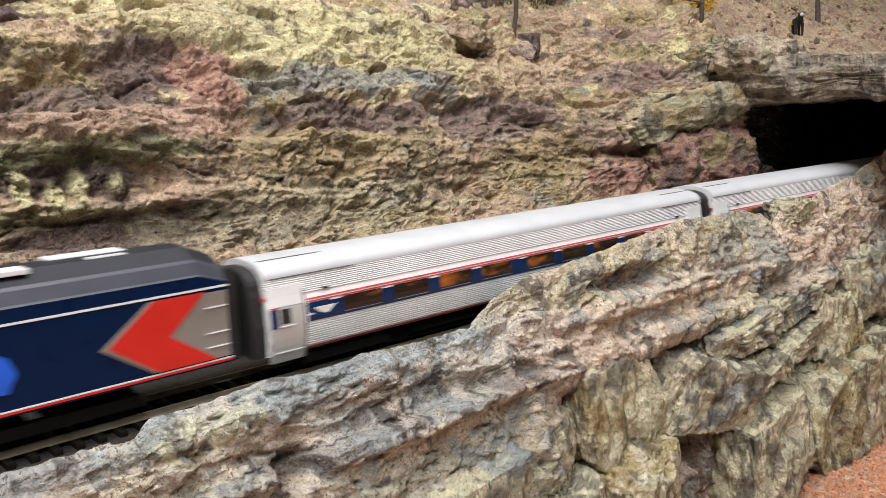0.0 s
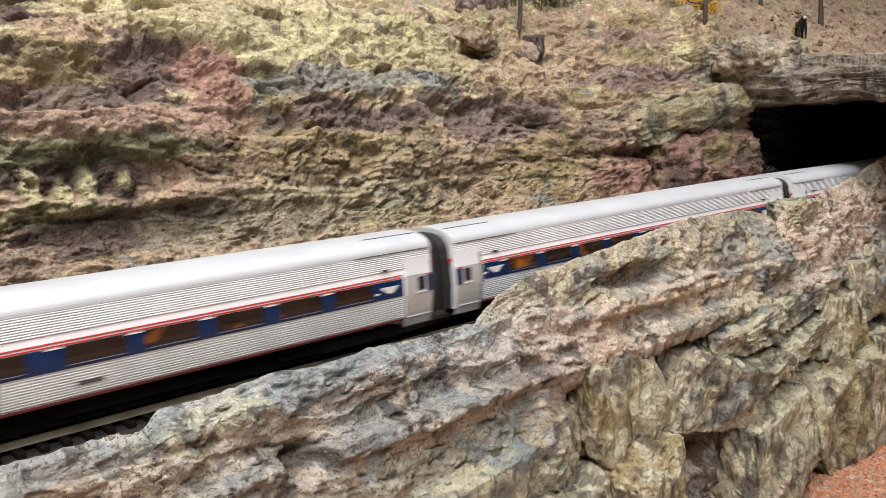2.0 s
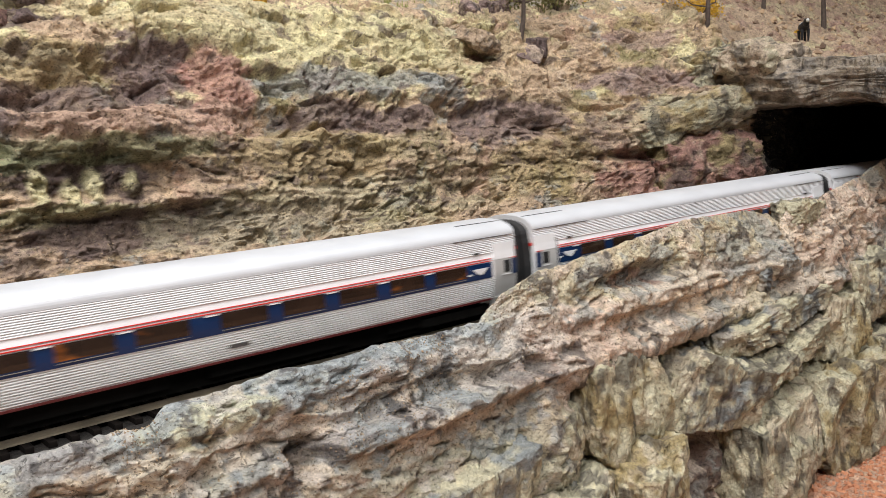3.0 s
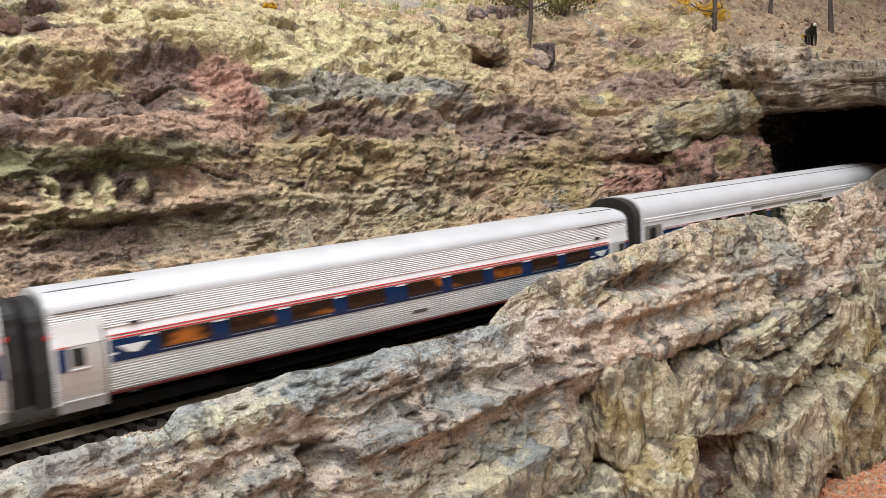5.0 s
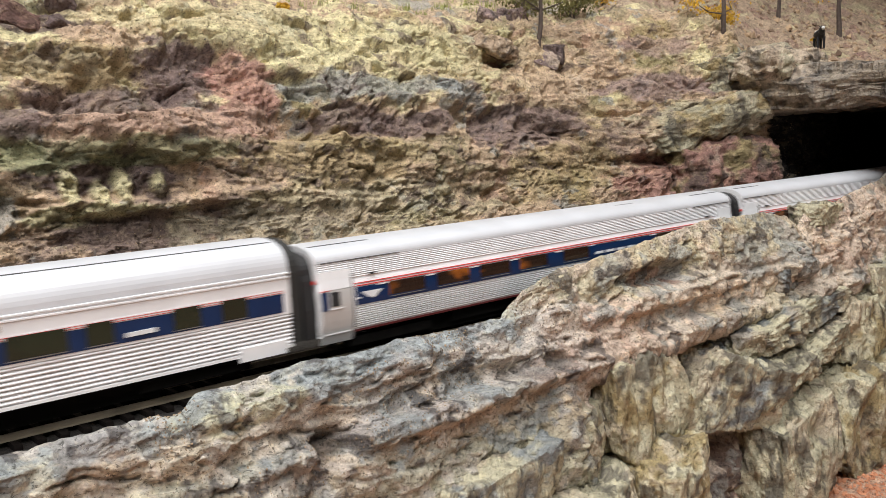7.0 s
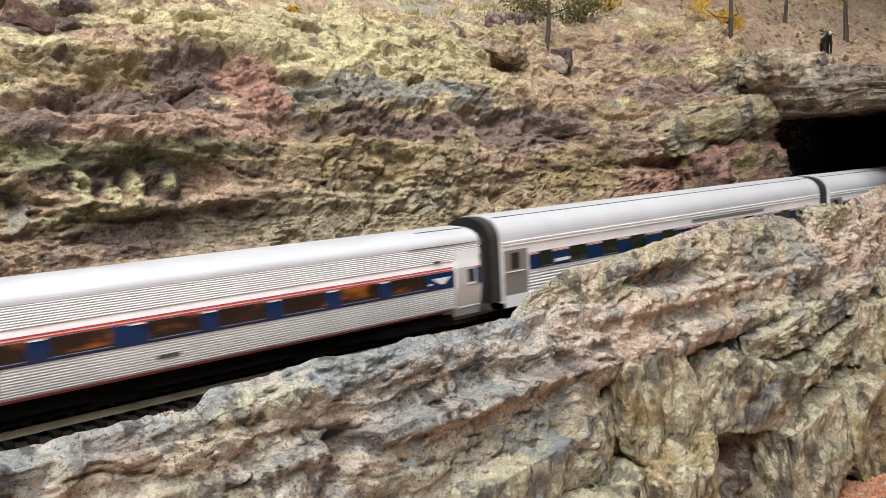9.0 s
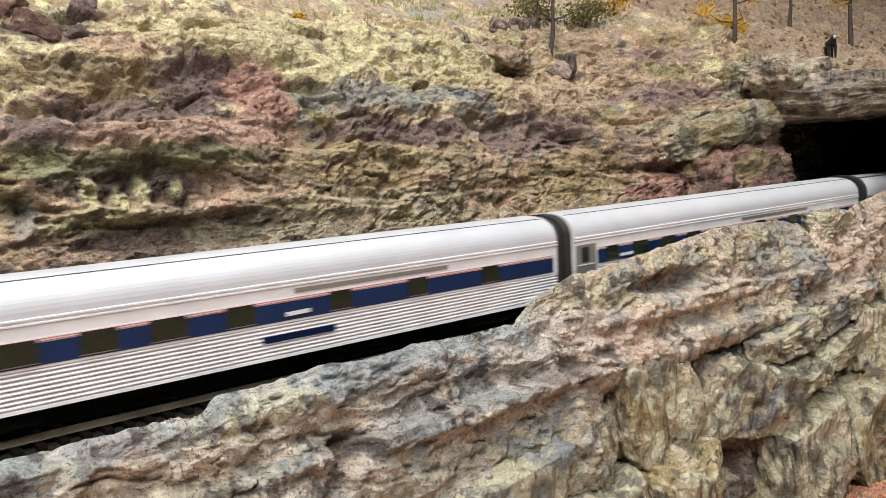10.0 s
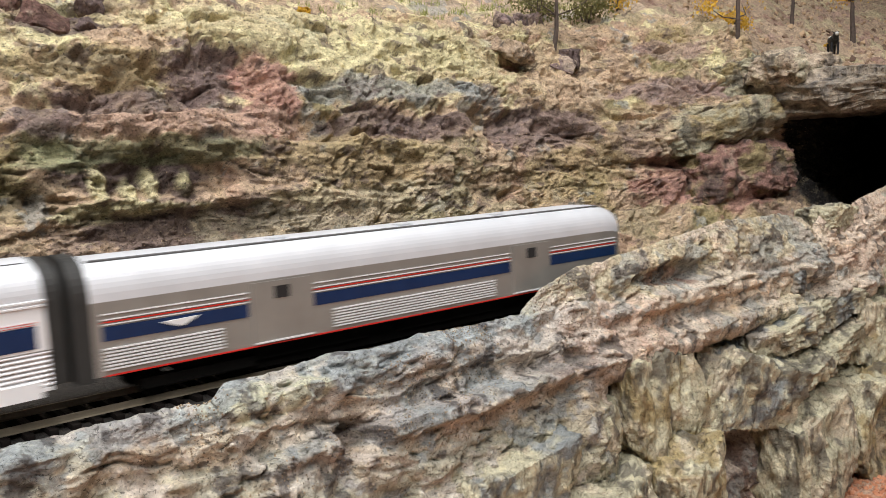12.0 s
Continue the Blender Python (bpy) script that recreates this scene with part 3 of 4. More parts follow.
# loose boulders on the slope above the cliff
for i, (x, y, z, s, col) in enumerate(((0.012, 0.178, 0.176, 0.011, PURPLE * 1.8), (0.022, 0.146, 0.146, 0.011, PURPLE), (-0.010, 0.180, 0.176, 0.009, PURPLE * 1.6), (-0.030, 0.152, 0.149, 0.014, TAN),
                                       (0.012, 0.146, 0.137, 0.010, PURPLE * 1.5), (-0.347, 0.146, 0.148, 0.013, RUST * 0.45), (-0.328, 0.144, 0.147, 0.009, PURPLE), (-0.356, 0.156, 0.161, 0.012, RUST * 0.6), (-0.322, 0.158, 0.162, 0.010, PURPLE * 1.1))):
    b = new("boulder", rock_lump("boulder", s, s * 0.8, s * (0.6 if i != 3 else 0.35), 200 + 7 * i, col, col * 0.7, mat=ROCK, n=22, box=0.9, rough=0.14, crease=0.08, cuts=12))
    b.matrix_basis = pose(x, y, z, 8 * i, -6 * i, 35 * i)
    tagged(b, "dark purple-brown boulder on the sandy slope" if i != 3 else "flat tan rock slab over a hollow", "boulder", "boulders on the slope")

# the bore behind the mouth: boxes added to keep it dark, near-black as shade
BORE = material("bore_shade", (0.025, 0.02, 0.018), 0.95, spread=0.3, bump=0.4)
bore = new("tunnel_bore")
tagged(bore, "rough bore of the tunnel, its shade put into near-black colour", "tunnel", kind="structure")
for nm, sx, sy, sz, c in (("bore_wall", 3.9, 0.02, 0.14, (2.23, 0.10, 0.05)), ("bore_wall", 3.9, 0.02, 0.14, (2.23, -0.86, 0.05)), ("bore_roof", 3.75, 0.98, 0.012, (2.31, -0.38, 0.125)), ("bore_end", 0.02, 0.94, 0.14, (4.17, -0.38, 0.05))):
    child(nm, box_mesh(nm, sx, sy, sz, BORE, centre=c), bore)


# ---------------------------------------------------------------- ground, trackbed and track
def build_ground():
    nx, nw = 520, 260
    xs, ys = np.linspace(-1.3, 4.3, nx), np.linspace(-0.95, -0.03, nw)
    xs = np.concatenate([np.linspace(-1.3, -0.12, 60), np.linspace(-0.115, 0.3, 380), np.linspace(0.31, 4.3, 80)])
    ys = np.concatenate([np.linspace(-0.95, -0.13, 60), np.linspace(-0.128, -0.03, 200)])
    X, Y = np.repeat(xs, nw), np.tile(ys, nx)
    P = np.column_stack([X, Y, np.full(len(X), -0.146)])
    P[:, 2] += 0.004 * fbm(P, 0.06, 4, 0.5, 301) + 0.0016 * ridged(P, 0.006, 3, 0.6, 311)
    C = np.tile(CLAY * 1.15, (len(P), 1))
    C = lay(C, SAND * 0.8, 0.5 * smooth(0, 0.5, fbm(P, 0.012, 4, 0.6, 321)))
    C = lay(C, CLAY * 0.5, 0.6 * smooth(0.3, 0.55, fbm(P, 0.006, 4, 0.6, 331)))
    me = sheet("ground", P, nx, nw, ROCK, C)
    return tagged(new("ground", me), "red-brown crumbled gravel ground below the rock wall", "ground", kind="structure")


build_ground()


def swept(name, prof, s0, s1, n, mat):
    """A profile of (offset to the left, z) swept along the track."""
    V, F = [], []
    m = len(prof)
    for i in range(n + 1):
        T = track_pose(s0 + (s1 - s0) * i / n)
        V += [T @ Vector((0, y, z)) for y, z in prof]
    for i in range(n):
        for j in range(m):
            k = (j + 1) % m
            F.append((i * m + j, i * m + k, (i + 1) * m + k, (i + 1) * m + j))
    F += [tuple(range(m))[::-1], tuple(range(n * m, n * m + m))]
    return mesh_of(name, V, F, mat)


BALLAST = material("dark_ballast", (0.022, 0.019, 0.016), 0.95, spread=0.6, scale=500, bump=1.0, bump_scale=900, bump_dist=0.002)
RAIL = material("weathered_rail", (0.27, 0.23, 0.17), 0.4, 0.3, spread=0.25, scale=120)
TIE = material("tie_plastic", (0.009, 0.007, 0.006), 0.95, spread=0.4, scale=300, bump=0.4, spec=0.1)
bed = new("trackbed", swept("trackbed", [(0.085, -0.02), (0.085, -0.0045), (0.02, -0.0042), (-0.018, -0.0042), (-0.0215, -0.008), (-0.0215, -0.02)], -4.2, 4.0, 90, BALLAST))
tagged(bed, "dark stone ballast bed under the track", "trackbed", kind="structure")
track_ob = tagged(new("track"), "model railway track with brown rails on dark ties", "track", kind="structure")
G = 0.0083
for side in (-1, 1):
    y = side * (G + 0.0004)
    child("rail", swept("rail", [(y - 0.0004, 0), (y + 0.0004, 0), (y + 0.00035, -0.0006), (y + 0.00015, -0.0008), (y + 0.0002, -0.0018), (y + 0.001, -0.0022), (y - 0.001, -0.0022), (y - 0.0002, -0.0018), (y - 0.00015, -0.0008), (y - 0.00035, -0.0006)], -4.2, 4.0, 140, RAIL), track_ob)
tie_me = box_mesh("tie", 0.0026, 0.030, 0.002, TIE, 0.0003, (0, 0, -0.0032))
for i in range(170):
    child("tie", tie_me, track_ob, m=track_pose(-0.62 + i * 0.0068))

# ---------------------------------------------------------------- what stands on the slopes
def coords(me):
    P = np.zeros(len(me.vertices) * 3)
    me.vertices.foreach_get("co", P)
    return P.reshape(-1, 3)


SLOPE = np.concatenate([coords(cliff.data), coords(bpy.data.objects["rock_upland"].data)])
SLOPE = SLOPE[SLOPE[:, 2] > 0.125]


def slope_z(x, y):
    d = (SLOPE[:, 0] - x) ** 2 + (SLOPE[:, 1] - y) ** 2
    near = SLOPE[np.argpartition(d, 12)[:12]]
    return float(near[:, 2].max())


BARK = material("dark_bark", (0.075, 0.055, 0.045), 0.9, spread=0.4, scale=300, bump=0.8, bump_scale=500, bump_dist=0.001)
YELLOW_LEAF = material("yellow_foam_leaf", (0.55, 0.33, 0.03), 0.8, spread=0.35, scale=250)
OLIVE_LEAF = material("olive_foam_leaf", (0.13, 0.12, 0.035), 0.8, spread=0.4, scale=250)
GRASS = material("straw_grass", (0.26, 0.27, 0.08), 0.85, spread=0.4, scale=250)


def tube(bm, a, b, ra, rb, seg=7):
    a, b = Vector(a), Vector(b)
    q = (b - a).to_track_quat("Z", "Y").to_matrix()
    rings = []
    for p, r in ((a, ra), (b, rb)):
        rings.append([bm.verts.new(p + q @ Vector((r * math.cos(2 * math.pi * k / seg), r * math.sin(2 * math.pi * k / seg), 0))) for k in range(seg)])
    for k in range(seg):
        bm.faces.new((rings[0][k], rings[0][(k + 1) % seg], rings[1][(k + 1) % seg], rings[1][k]))
    bm.faces.new(rings[1])


def leaf_clump(bm, c, r, rng, n, size):
    """Many small leaf flakes scattered in an uneven ball."""
    for _ in range(n):
        d = Vector((rng.gauss(0, 1), rng.gauss(0, 1), rng.gauss(0, 0.8))) * r * 0.55
        p = Vector(c) + d
        m = Euler((rng.uniform(0, 6), rng.uniform(0, 6), rng.uniform(0, 6))).to_matrix()
        s = size * rng.uniform(0.6, 1.3)
        v = [bm.verts.new(p + m @ Vector(u) * s) for u in ((-1, -0.6, 0), (1, -0.5, 0.2), (0.8, 0.7, 0), (-0.7, 0.6, 0.25))]
        bm.faces.new(v)


def build_tree(x, y, height, lean, leaf, seed, radius=0.0021, bare=0.3, clumps=16, label=""):
    rng = random.Random(seed)
    tree = tagged(new("tree"), label, "tree", "trees on the slope")
    tree.matrix_basis = pose(x, y, slope_z(x, y) - 0.010)
    bm = bmesh.new()
    pts = [Vector((lean * t + rng.uniform(-0.001, 0.001), rng.uniform(-0.001, 0.001), height * t)) for t in (0, 0.15, 0.3, 0.45, 0.6, 0.8, 1.0)]
    for i in range(6):
        tube(bm, pts[i], pts[i + 1], radius * (1.15 - 0.16 * i), radius * (1.15 - 0.16 * (i + 1)))
    part("trunk", bm, BARK, tree)
    bm = bmesh.new()
    tips = []
    for k in range(14):
        t = rng.uniform(bare, 0.95)
        base = Vector((lean * t, 0, height * t))
        a = rng.uniform(0, 6.28)
        ln = 0.30 * height * (1.15 - t) * rng.uniform(0.6, 1.2)
        mid = base + Vector((math.cos(a), math.sin(a), 0.25)) * ln * 0.5
        tip = base + Vector((math.cos(a + 0.3), math.sin(a + 0.3), 0.5)) * ln
        tube(bm, base, mid, radius * 0.38, radius * 0.26, 5)
        tube(bm, mid, tip, radius * 0.26, radius * 0.1, 5)
        tips += [mid, tip]
    part("branches", bm, BARK, tree)
    bm = bmesh.new()
    for k in range(clumps):
        leaf_clump(bm, rng.choice(tips), 0.009, rng, 55, 0.0011)
    part("crown", bm, leaf, tree)
    return tree


build_tree(0.0092, 0.1475, 0.13, 0.013, OLIVE_LEAF, 1, 0.0017, 0.22, 26, "bare-trunked model tree with thin olive foliage")
build_tree(0.172, 0.097, 0.12, 0.004, YELLOW_LEAF, 2, 0.0019, 0.14, 34, "dark model tree with yellow autumn leaves")
build_tree(0.560, 0.268, 0.13, 0.004, OLIVE_LEAF, 3, 0.0026, 0.35, 8, "thin dark model tree with few leaves")
build_tree(0.520, 0.172, 0.13, 0.0, YELLOW_LEAF, 4, 0.0030, 0.35, 8, "dark model tree trunk with few yellow leaves")
build_tree(0.120, 0.178, 0.07, -0.006, YELLOW_LEAF, 5, 0.0013, 0.06, 30, "tangled autumn shrub tree with orange leaves")


def build_bush(x, y, r, leaf, seed, label):
    rng = random.Random(seed)
    bush = tagged(new("bush"), label, "bush", "bushes on the slope")
    bush.matrix_basis = pose(x, y, slope_z(x, y) - 0.001)
    bm = bmesh.new()
    for k in range(9):
        a = rng.uniform(0, 6.28)
        tube(bm, (0, 0, 0), (r * 0.8 * math.cos(a), r * 0.8 * math.sin(a), r * rng.uniform(0.7, 1.5)), 0.0006, 0.0002, 5)
    part("twigs", bm, BARK, bush)
    bm = bmesh.new()
    for k in range(18):
        leaf_clump(bm, (rng.uniform(-r, r), rng.uniform(-r, r), rng.uniform(0.3, 1.4) * r), r * 0.6, rng, 60, 0.0010)
    part("leaves", bm, leaf, bush)


build_bush(0.045, 0.200, 0.018, OLIVE_LEAF, 11, "dense olive-brown foam bush")
build_bush(0.080, 0.178, 0.016, OLIVE_LEAF, 12, "dense olive-brown foam bush")
build_bush(-0.193, 0.163, 0.0022, YELLOW_LEAF, 13, "tiny yellow flowering bush")
build_bush(0.425, 0.150, 0.0026, YELLOW_LEAF, 14, "small yellow autumn bush")
build_bush(0.250, 0.155, 0.012, YELLOW_LEAF, 15, "bright yellow autumn bush beside a dark trunk")


def build_grass():
    rng = random.Random(21)
    bm = bmesh.new()
    for k in range(420):
        cx, cy = rng.uniform(-0.22, 0.10), rng.uniform(0.19, 0.30)
        if noise.noise(Vector((cx * 25, cy * 25, 0))) < -0.1:
            continue
        cz = slope_z(cx, cy)
        for _ in range(6):
            x, y = cx + rng.gauss(0, 0.002), cy + rng.gauss(0, 0.002)
            a, h = rng.uniform(0, 6.28), rng.uniform(0.002, 0.006)
            d = Vector((math.cos(a), math.sin(a), 0)) * 0.0004
            root = Vector((x, y, cz - 0.0012))
            bm.faces.new([bm.verts.new(root - d), bm.verts.new(root + d), bm.verts.new((x + rng.gauss(0, 0.0015), y + rng.gauss(0, 0.0015), cz + h))])
    me = bpy.data.meshes.new("grass")
    bm.to_mesh(me)
    bm.free()
    me.materials.append(GRASS)
    tagged(new("grass", me), "yellow-green model grass tufts on the slope", "grass", kind="stuff")


build_grass()


def build_cow():
    """A small black and white cattle figurine in one mesh."""
    bm = bmesh.new()

    def ball(c, s, white):
        before = set(bm.faces)
        r = bmesh.ops.create_icosphere(bm, subdivisions=3, radius=1.0, matrix=Matrix.Translation(c) @ Matrix.Diagonal((*s, 1)))
        for f in set(bm.faces) - before:
            f.smooth = True
            f.material_index = 1 if white(f.calc_center_median()) else 0

    ball((0, 0, 0.0135), (0.0105, 0.0052, 0.0052), lambda c: c.z > 0.0158 and c.x < 0.003)
    ball((0.0095, 0, 0.0165), (0.0045, 0.003, 0.0042), lambda c: False)
    ball((0.0135, 0, 0.0185), (0.0042, 0.0022, 0.0024), lambda c: c.x > 0.016)
    for x in (-0.0075, 0.0065):
        for y in (-0.003, 0.003):
            tube(bm, (x, y, 0.011), (x + 0.0005, y, -0.001), 0.0016, 0.0009, 8)
    for y in (-1, 1):
        tube(bm, (0.0115, 0.0015 * y, 0.0200), (0.0110, 0.0035 * y, 0.0212), 0.0007, 0.0002, 5)
    tube(bm, (-0.0102, 0, 0.0150), (-0.0118, 0, 0.0060), 0.0006, 0.0004, 5)
    me = bpy.data.meshes.new("cow_figurine")
    bm.to_mesh(me)
    bm.free()
    me.materials.append(material("cow_black", (0.012, 0.012, 0.014), 0.5, spread=0.2, scale=200))
    me.materials.append(material("cow_white", (0.6, 0.6, 0.58), 0.5, spread=0.1, scale=200))
    ob = tagged(new("cow_figurine", me), "small black and white cattle figurine standing on the upland", "figurine")
    ob.matrix_basis = pose(0.405, 0.136, slope_z(0.405, 0.136) + 0.0003, 0, 0, -140)


build_cow()


def scatter(name, spots, lo, hi, mat, label, cat, seed):
    """Many crumbs of stone, one mesh."""
    rng = random.Random(seed)
    V, F = [], []
    shape = [(1, 0, 0), (-1, 0, 0), (0, 1, 0), (0, -1, 0), (0, 0, 1), (0, 0, -1)]
    tri = [(0, 2, 4), (2, 1, 4), (1, 3, 4), (3, 0, 4), (2, 0, 5), (1, 2, 5), (3, 1, 5), (0, 3, 5)]
    for p in spots:
        n, s = len(V), rng.uniform(lo, hi)
        m = Euler((rng.uniform(0, 6), rng.uniform(0, 6), rng.uniform(0, 6))).to_matrix()
        for u in shape:
            V.append(Vector(p) + m @ Vector(u) * s * rng.uniform(0.6, 1.2))
        F += [tuple(n + i for i in t) for t in tri]
    tagged(new(name, mesh_of(name, V, F, mat)), label, cat, kind="stuff")


def crumb_material(name, a, b):
    m = material(name, a, 0.95)
    nt = m.node_tree
    g = nt.nodes.new("ShaderNodeNewGeometry")
    mx = nt.nodes.new("ShaderNodeMix")
    mx.data_type = "RGBA"
    mx.inputs[6].default_value, mx.inputs[7].default_value = (*a, 1), (*b, 1)
    nt.links.new(g.outputs["Random Per Island"], mx.inputs[0])
    nt.links.new(mx.outputs[2], nt.nodes["Principled BSDF"].inputs["Base Color"])
    return m


UP = coords(bpy.data.objects["rock_upland"].data)
UP = UP[(UP[:, 0] > 0.22) & (UP[:, 0] < 0.95) & (UP[:, 1] > 0.03) & (UP[:, 1] < 0.45)]
RUBBLE = crumb_material("rubble_stone", (0.44, 0.31, 0.19), (0.12, 0.075, 0.055))
scatter("rubble", UP[np.random.RandomState(7).choice(len(UP), 1500, replace=False)], 0.0010, 0.0050, RUBBLE, "broken brown stones strewn on the upland", "rubble", 34)
RED_CRUMB = crumb_material("red_crumbs", (0.52, 0.24, 0.13), (0.36, 0.15, 0.08))
SAND_CRUMB = crumb_material("sand_crumbs", (0.42, 0.31, 0.20), (0.10, 0.085, 0.065))
rs = np.random.RandomState(5)
GP = coords(bpy.data.objects["ground"].data)
GP = GP[(GP[:, 0] > -0.1) & (GP[:, 0] < 0.28) & (GP[:, 1] > -0.125)]
scatter("gravel", GP[rs.choice(len(GP), 4200, replace=False)], 0.0006, 0.0025, RED_CRUMB, "red-brown crumbled gravel pieces", "gravel", 31)
RP = coords(ridge.data)
keep = (RP[:, 0] > -0.36) & (RP[:, 0] < 0.16) & (RP[:, 2] > -0.035) & (RP[:, 1] < -0.026) & (fbm(RP, 0.03, 3, 0.5, 333) > 0.0)
RP = RP[keep]
scatter("grit", RP[rs.choice(len(RP), 4500, replace=False)], 0.0002, 0.0006, SAND_CRUMB, "sandy and dark grit lying on the rock wall", "grit", 32)
CP = coords(cliff.data)
keep = (CP[:, 0] > -0.42) & (CP[:, 0] < 0.2) & (CP[:, 2] > 0.04) & (CP[:, 2] < 0.2)
CP = CP[keep]
scatter("grit", CP[rs.choice(len(CP), 5000, replace=False)], 0.0002, 0.0007, SAND_CRUMB, "sandy and dark grit stuck to the cliff", "grit", 33)

# ---------------------------------------------------------------- room
PLASTER = material("room_paint", (0.30, 0.29, 0.28), 0.9, spread=0.05, scale=2)
CEIL = material("ceiling_tile", (0.75, 0.74, 0.7), 0.9, spread=0.05, scale=3)
CARPET = material("carpet", (0.12, 0.11, 0.11), 0.95, spread=0.3, scale=60)
for nm, sx, sy, sz, c, mt in (("floor", 10.2, 4.2, 0.1, (0, -0.4, -1.25), CARPET), ("ceiling", 10.2, 4.2, 0.1, (0, -0.4, 1.55), CEIL),
                              ("wall_south", 10.2, 0.1, 2.7, (0, -2.45, 0.15), PLASTER), ("wall_north", 10.2, 0.1, 2.7, (0, 1.65, 0.15), PLASTER),
                              ("wall_west", 0.1, 4.0, 2.7, (-5.05, -0.4, 0.15), PLASTER), ("wall_east", 0.1, 4.0, 2.7, (5.05, -0.4, 0.15), PLASTER)):
    tagged(new(nm, box_mesh(nm, sx, sy, sz, mt, centre=c)), "plain painted room surface" if mt is PLASTER else ("plain pale room ceiling" if mt is CEIL else "dark carpeted room floor"), nm.split("_")[0], kind="structure")

# ---------------------------------------------------------------- train
SILVER = material("silver_paint", (0.78, 0.79, 0.81), 0.34, 0.06, spread=0.06, scale=90, coat=0.1)
ROOF = material("pale_roof_paint", (0.58, 0.60, 0.635), 0.36, 0.1, spread=0.05, scale=60)
STEEL = material("grey_steel_paint", (0.29, 0.28, 0.26), 0.4, 0.4, spread=0.08, scale=90)
BLUE = material("blue_band", (0.001, 0.019, 0.076), 0.35, spread=0.12, scale=120)
NAVY = material("navy_paint", (0.0003, 0.010, 0.044), 0.3, spread=0.12, scale=120, spec=0.15)
LOCO_ROOF = material("dark_grey_roof_paint", (0.016, 0.018, 0.026), 0.5, spread=0.15, scale=90)
# sheen of the dark roof paint put into the slope as paler grey
LOCO_SLOPE_SHEEN = material("slope_sheen_grey", (0.055, 0.058, 0.075), 0.45, spread=0.1, scale=90)
BRIGHT_BLUE = material("bright_blue", (0.006, 0.10, 0.62), 0.3, spread=0.2, scale=120)
RED = material("red_stripe", (0.56, 0.016, 0.010), 0.4, spread=0.08, scale=120)
MAROON = material("maroon_stripe", (0.14, 0.022, 0.022), 0.5, spread=0.1, scale=120)
WHITE = material("white_mark", (0.68, 0.69, 0.7), 0.4, spread=0.04, scale=120)
BLACK = material("black_rubber", (0.012, 0.012, 0.013), 0.7, spread=0.3, scale=200)
UNDER = material("underframe_black", (0.006, 0.0055, 0.005), 0.9, spread=0.3, scale=200, spec=0.1)
DOOR_SILVER = material("door_silver", (0.55, 0.55, 0.545), 0.35, 0.25, spread=0.06, scale=90)
SEAM = material("seam_dark", (0.08, 0.08, 0.08), 0.6, spread=0.2, scale=90)
GAP_GREY = material("diaphragm_grey", (0.02, 0.02, 0.019), 0.7, spread=0.2, scale=200)


def lit_pane():
    """Tinted window whose pane itself glows in place of a dim amber-lit interior: uneven glow, another in each pane."""
    m = material("lit_window", (0.022, 0.013, 0.009), 0.14, spread=0.3, scale=60)
    nt = m.node_tree
    b = nt.nodes["Principled BSDF"]
    tc, oi = nt.nodes.new("ShaderNodeTexCoord"), nt.nodes.new("ShaderNodeObjectInfo")
    shift = nt.nodes.new("ShaderNodeVectorMath")
    shift.operation = "MULTIPLY_ADD"
    shift.inputs[1].default_value = (55, 0, 130)
    nt.links.new(tc.outputs["Object"], shift.inputs[0])
    far = nt.nodes.new("ShaderNodeMath")
    far.operation = "MULTIPLY"
    far.inputs[1].default_value = 40
    nt.links.new(oi.outputs["Random"], far.inputs[0])
    nt.links.new(far.outputs["Value"], shift.inputs[2])
    n = nt.nodes.new("ShaderNodeTexNoise")
    n.inputs["Scale"].default_value, n.inputs["Detail"].default_value = 1.0, 3
    nt.links.new(shift.outputs["Vector"], n.inputs["Vector"])
    r = nt.nodes.new("ShaderNodeMapRange")
    r.inputs["From Min"].default_value, r.inputs["From Max"].default_value = 0.54, 0.78
    r.inputs["To Min"].default_value, r.inputs["To Max"].default_value = 0.003, 0.45
    nt.links.new(n.outputs["Fac"], r.inputs["Value"])
    b.inputs["Emission Color"].default_value = (1.0, 0.26, 0.025, 1)
    nt.links.new(r.outputs["Result"], b.inputs["Emission Strength"])
    return m


PANE_WARM = lit_pane()
PANE_DARK = material("dark_window", (0.013, 0.019, 0.010), 0.12, spread=0.3, scale=60)
CAR, PITCH = 0.290, 0.3035


def arc(y0, z0, y1, z1, bulge, n):
    """Points from (y0, z0) to (y1, z1), both ends included, bowed outwards like a superellipse."""
    out = []
    for i in range(n + 1):
        a = math.pi / 2 * i / n
        out.append((y1 + (y0 - y1) * math.cos(a) ** bulge, z0 + (z1 - z0) * math.sin(a) ** bulge))
    return out


def fluted(y_of, z0, z1, n, depth):
    """Half-round ribs with narrow grooves between them."""
    out = []
    for i in range(n):
        a, d = z0 + (z1 - z0) * i / n, (z1 - z0) / n
        for u, v in ((0.0, 1.0), (0.22, 1.0), (0.30, 0.25), (0.48, 0.0), (0.66, 0.06), (0.84, 0.35), (0.97, 0.9)):
            out.append((y_of(a + u * d) - v * depth, a + u * d))
    return out


def closed(half):
    """Half profile (y > 0, from bottom to top) mirrored into a closed one."""
    return half + [(-y, z) for y, z in reversed(half) if y > 1e-6]


def strip(name, y_of, z0, z1, x0, x1, mat, parent, side=-1, proud=0.0002, label="", n=3):
    """A thin plate that follows the side of a car."""
    V, F = [], []
    zs = [z0 + (z1 - z0) * i / n for i in range(n + 1)]
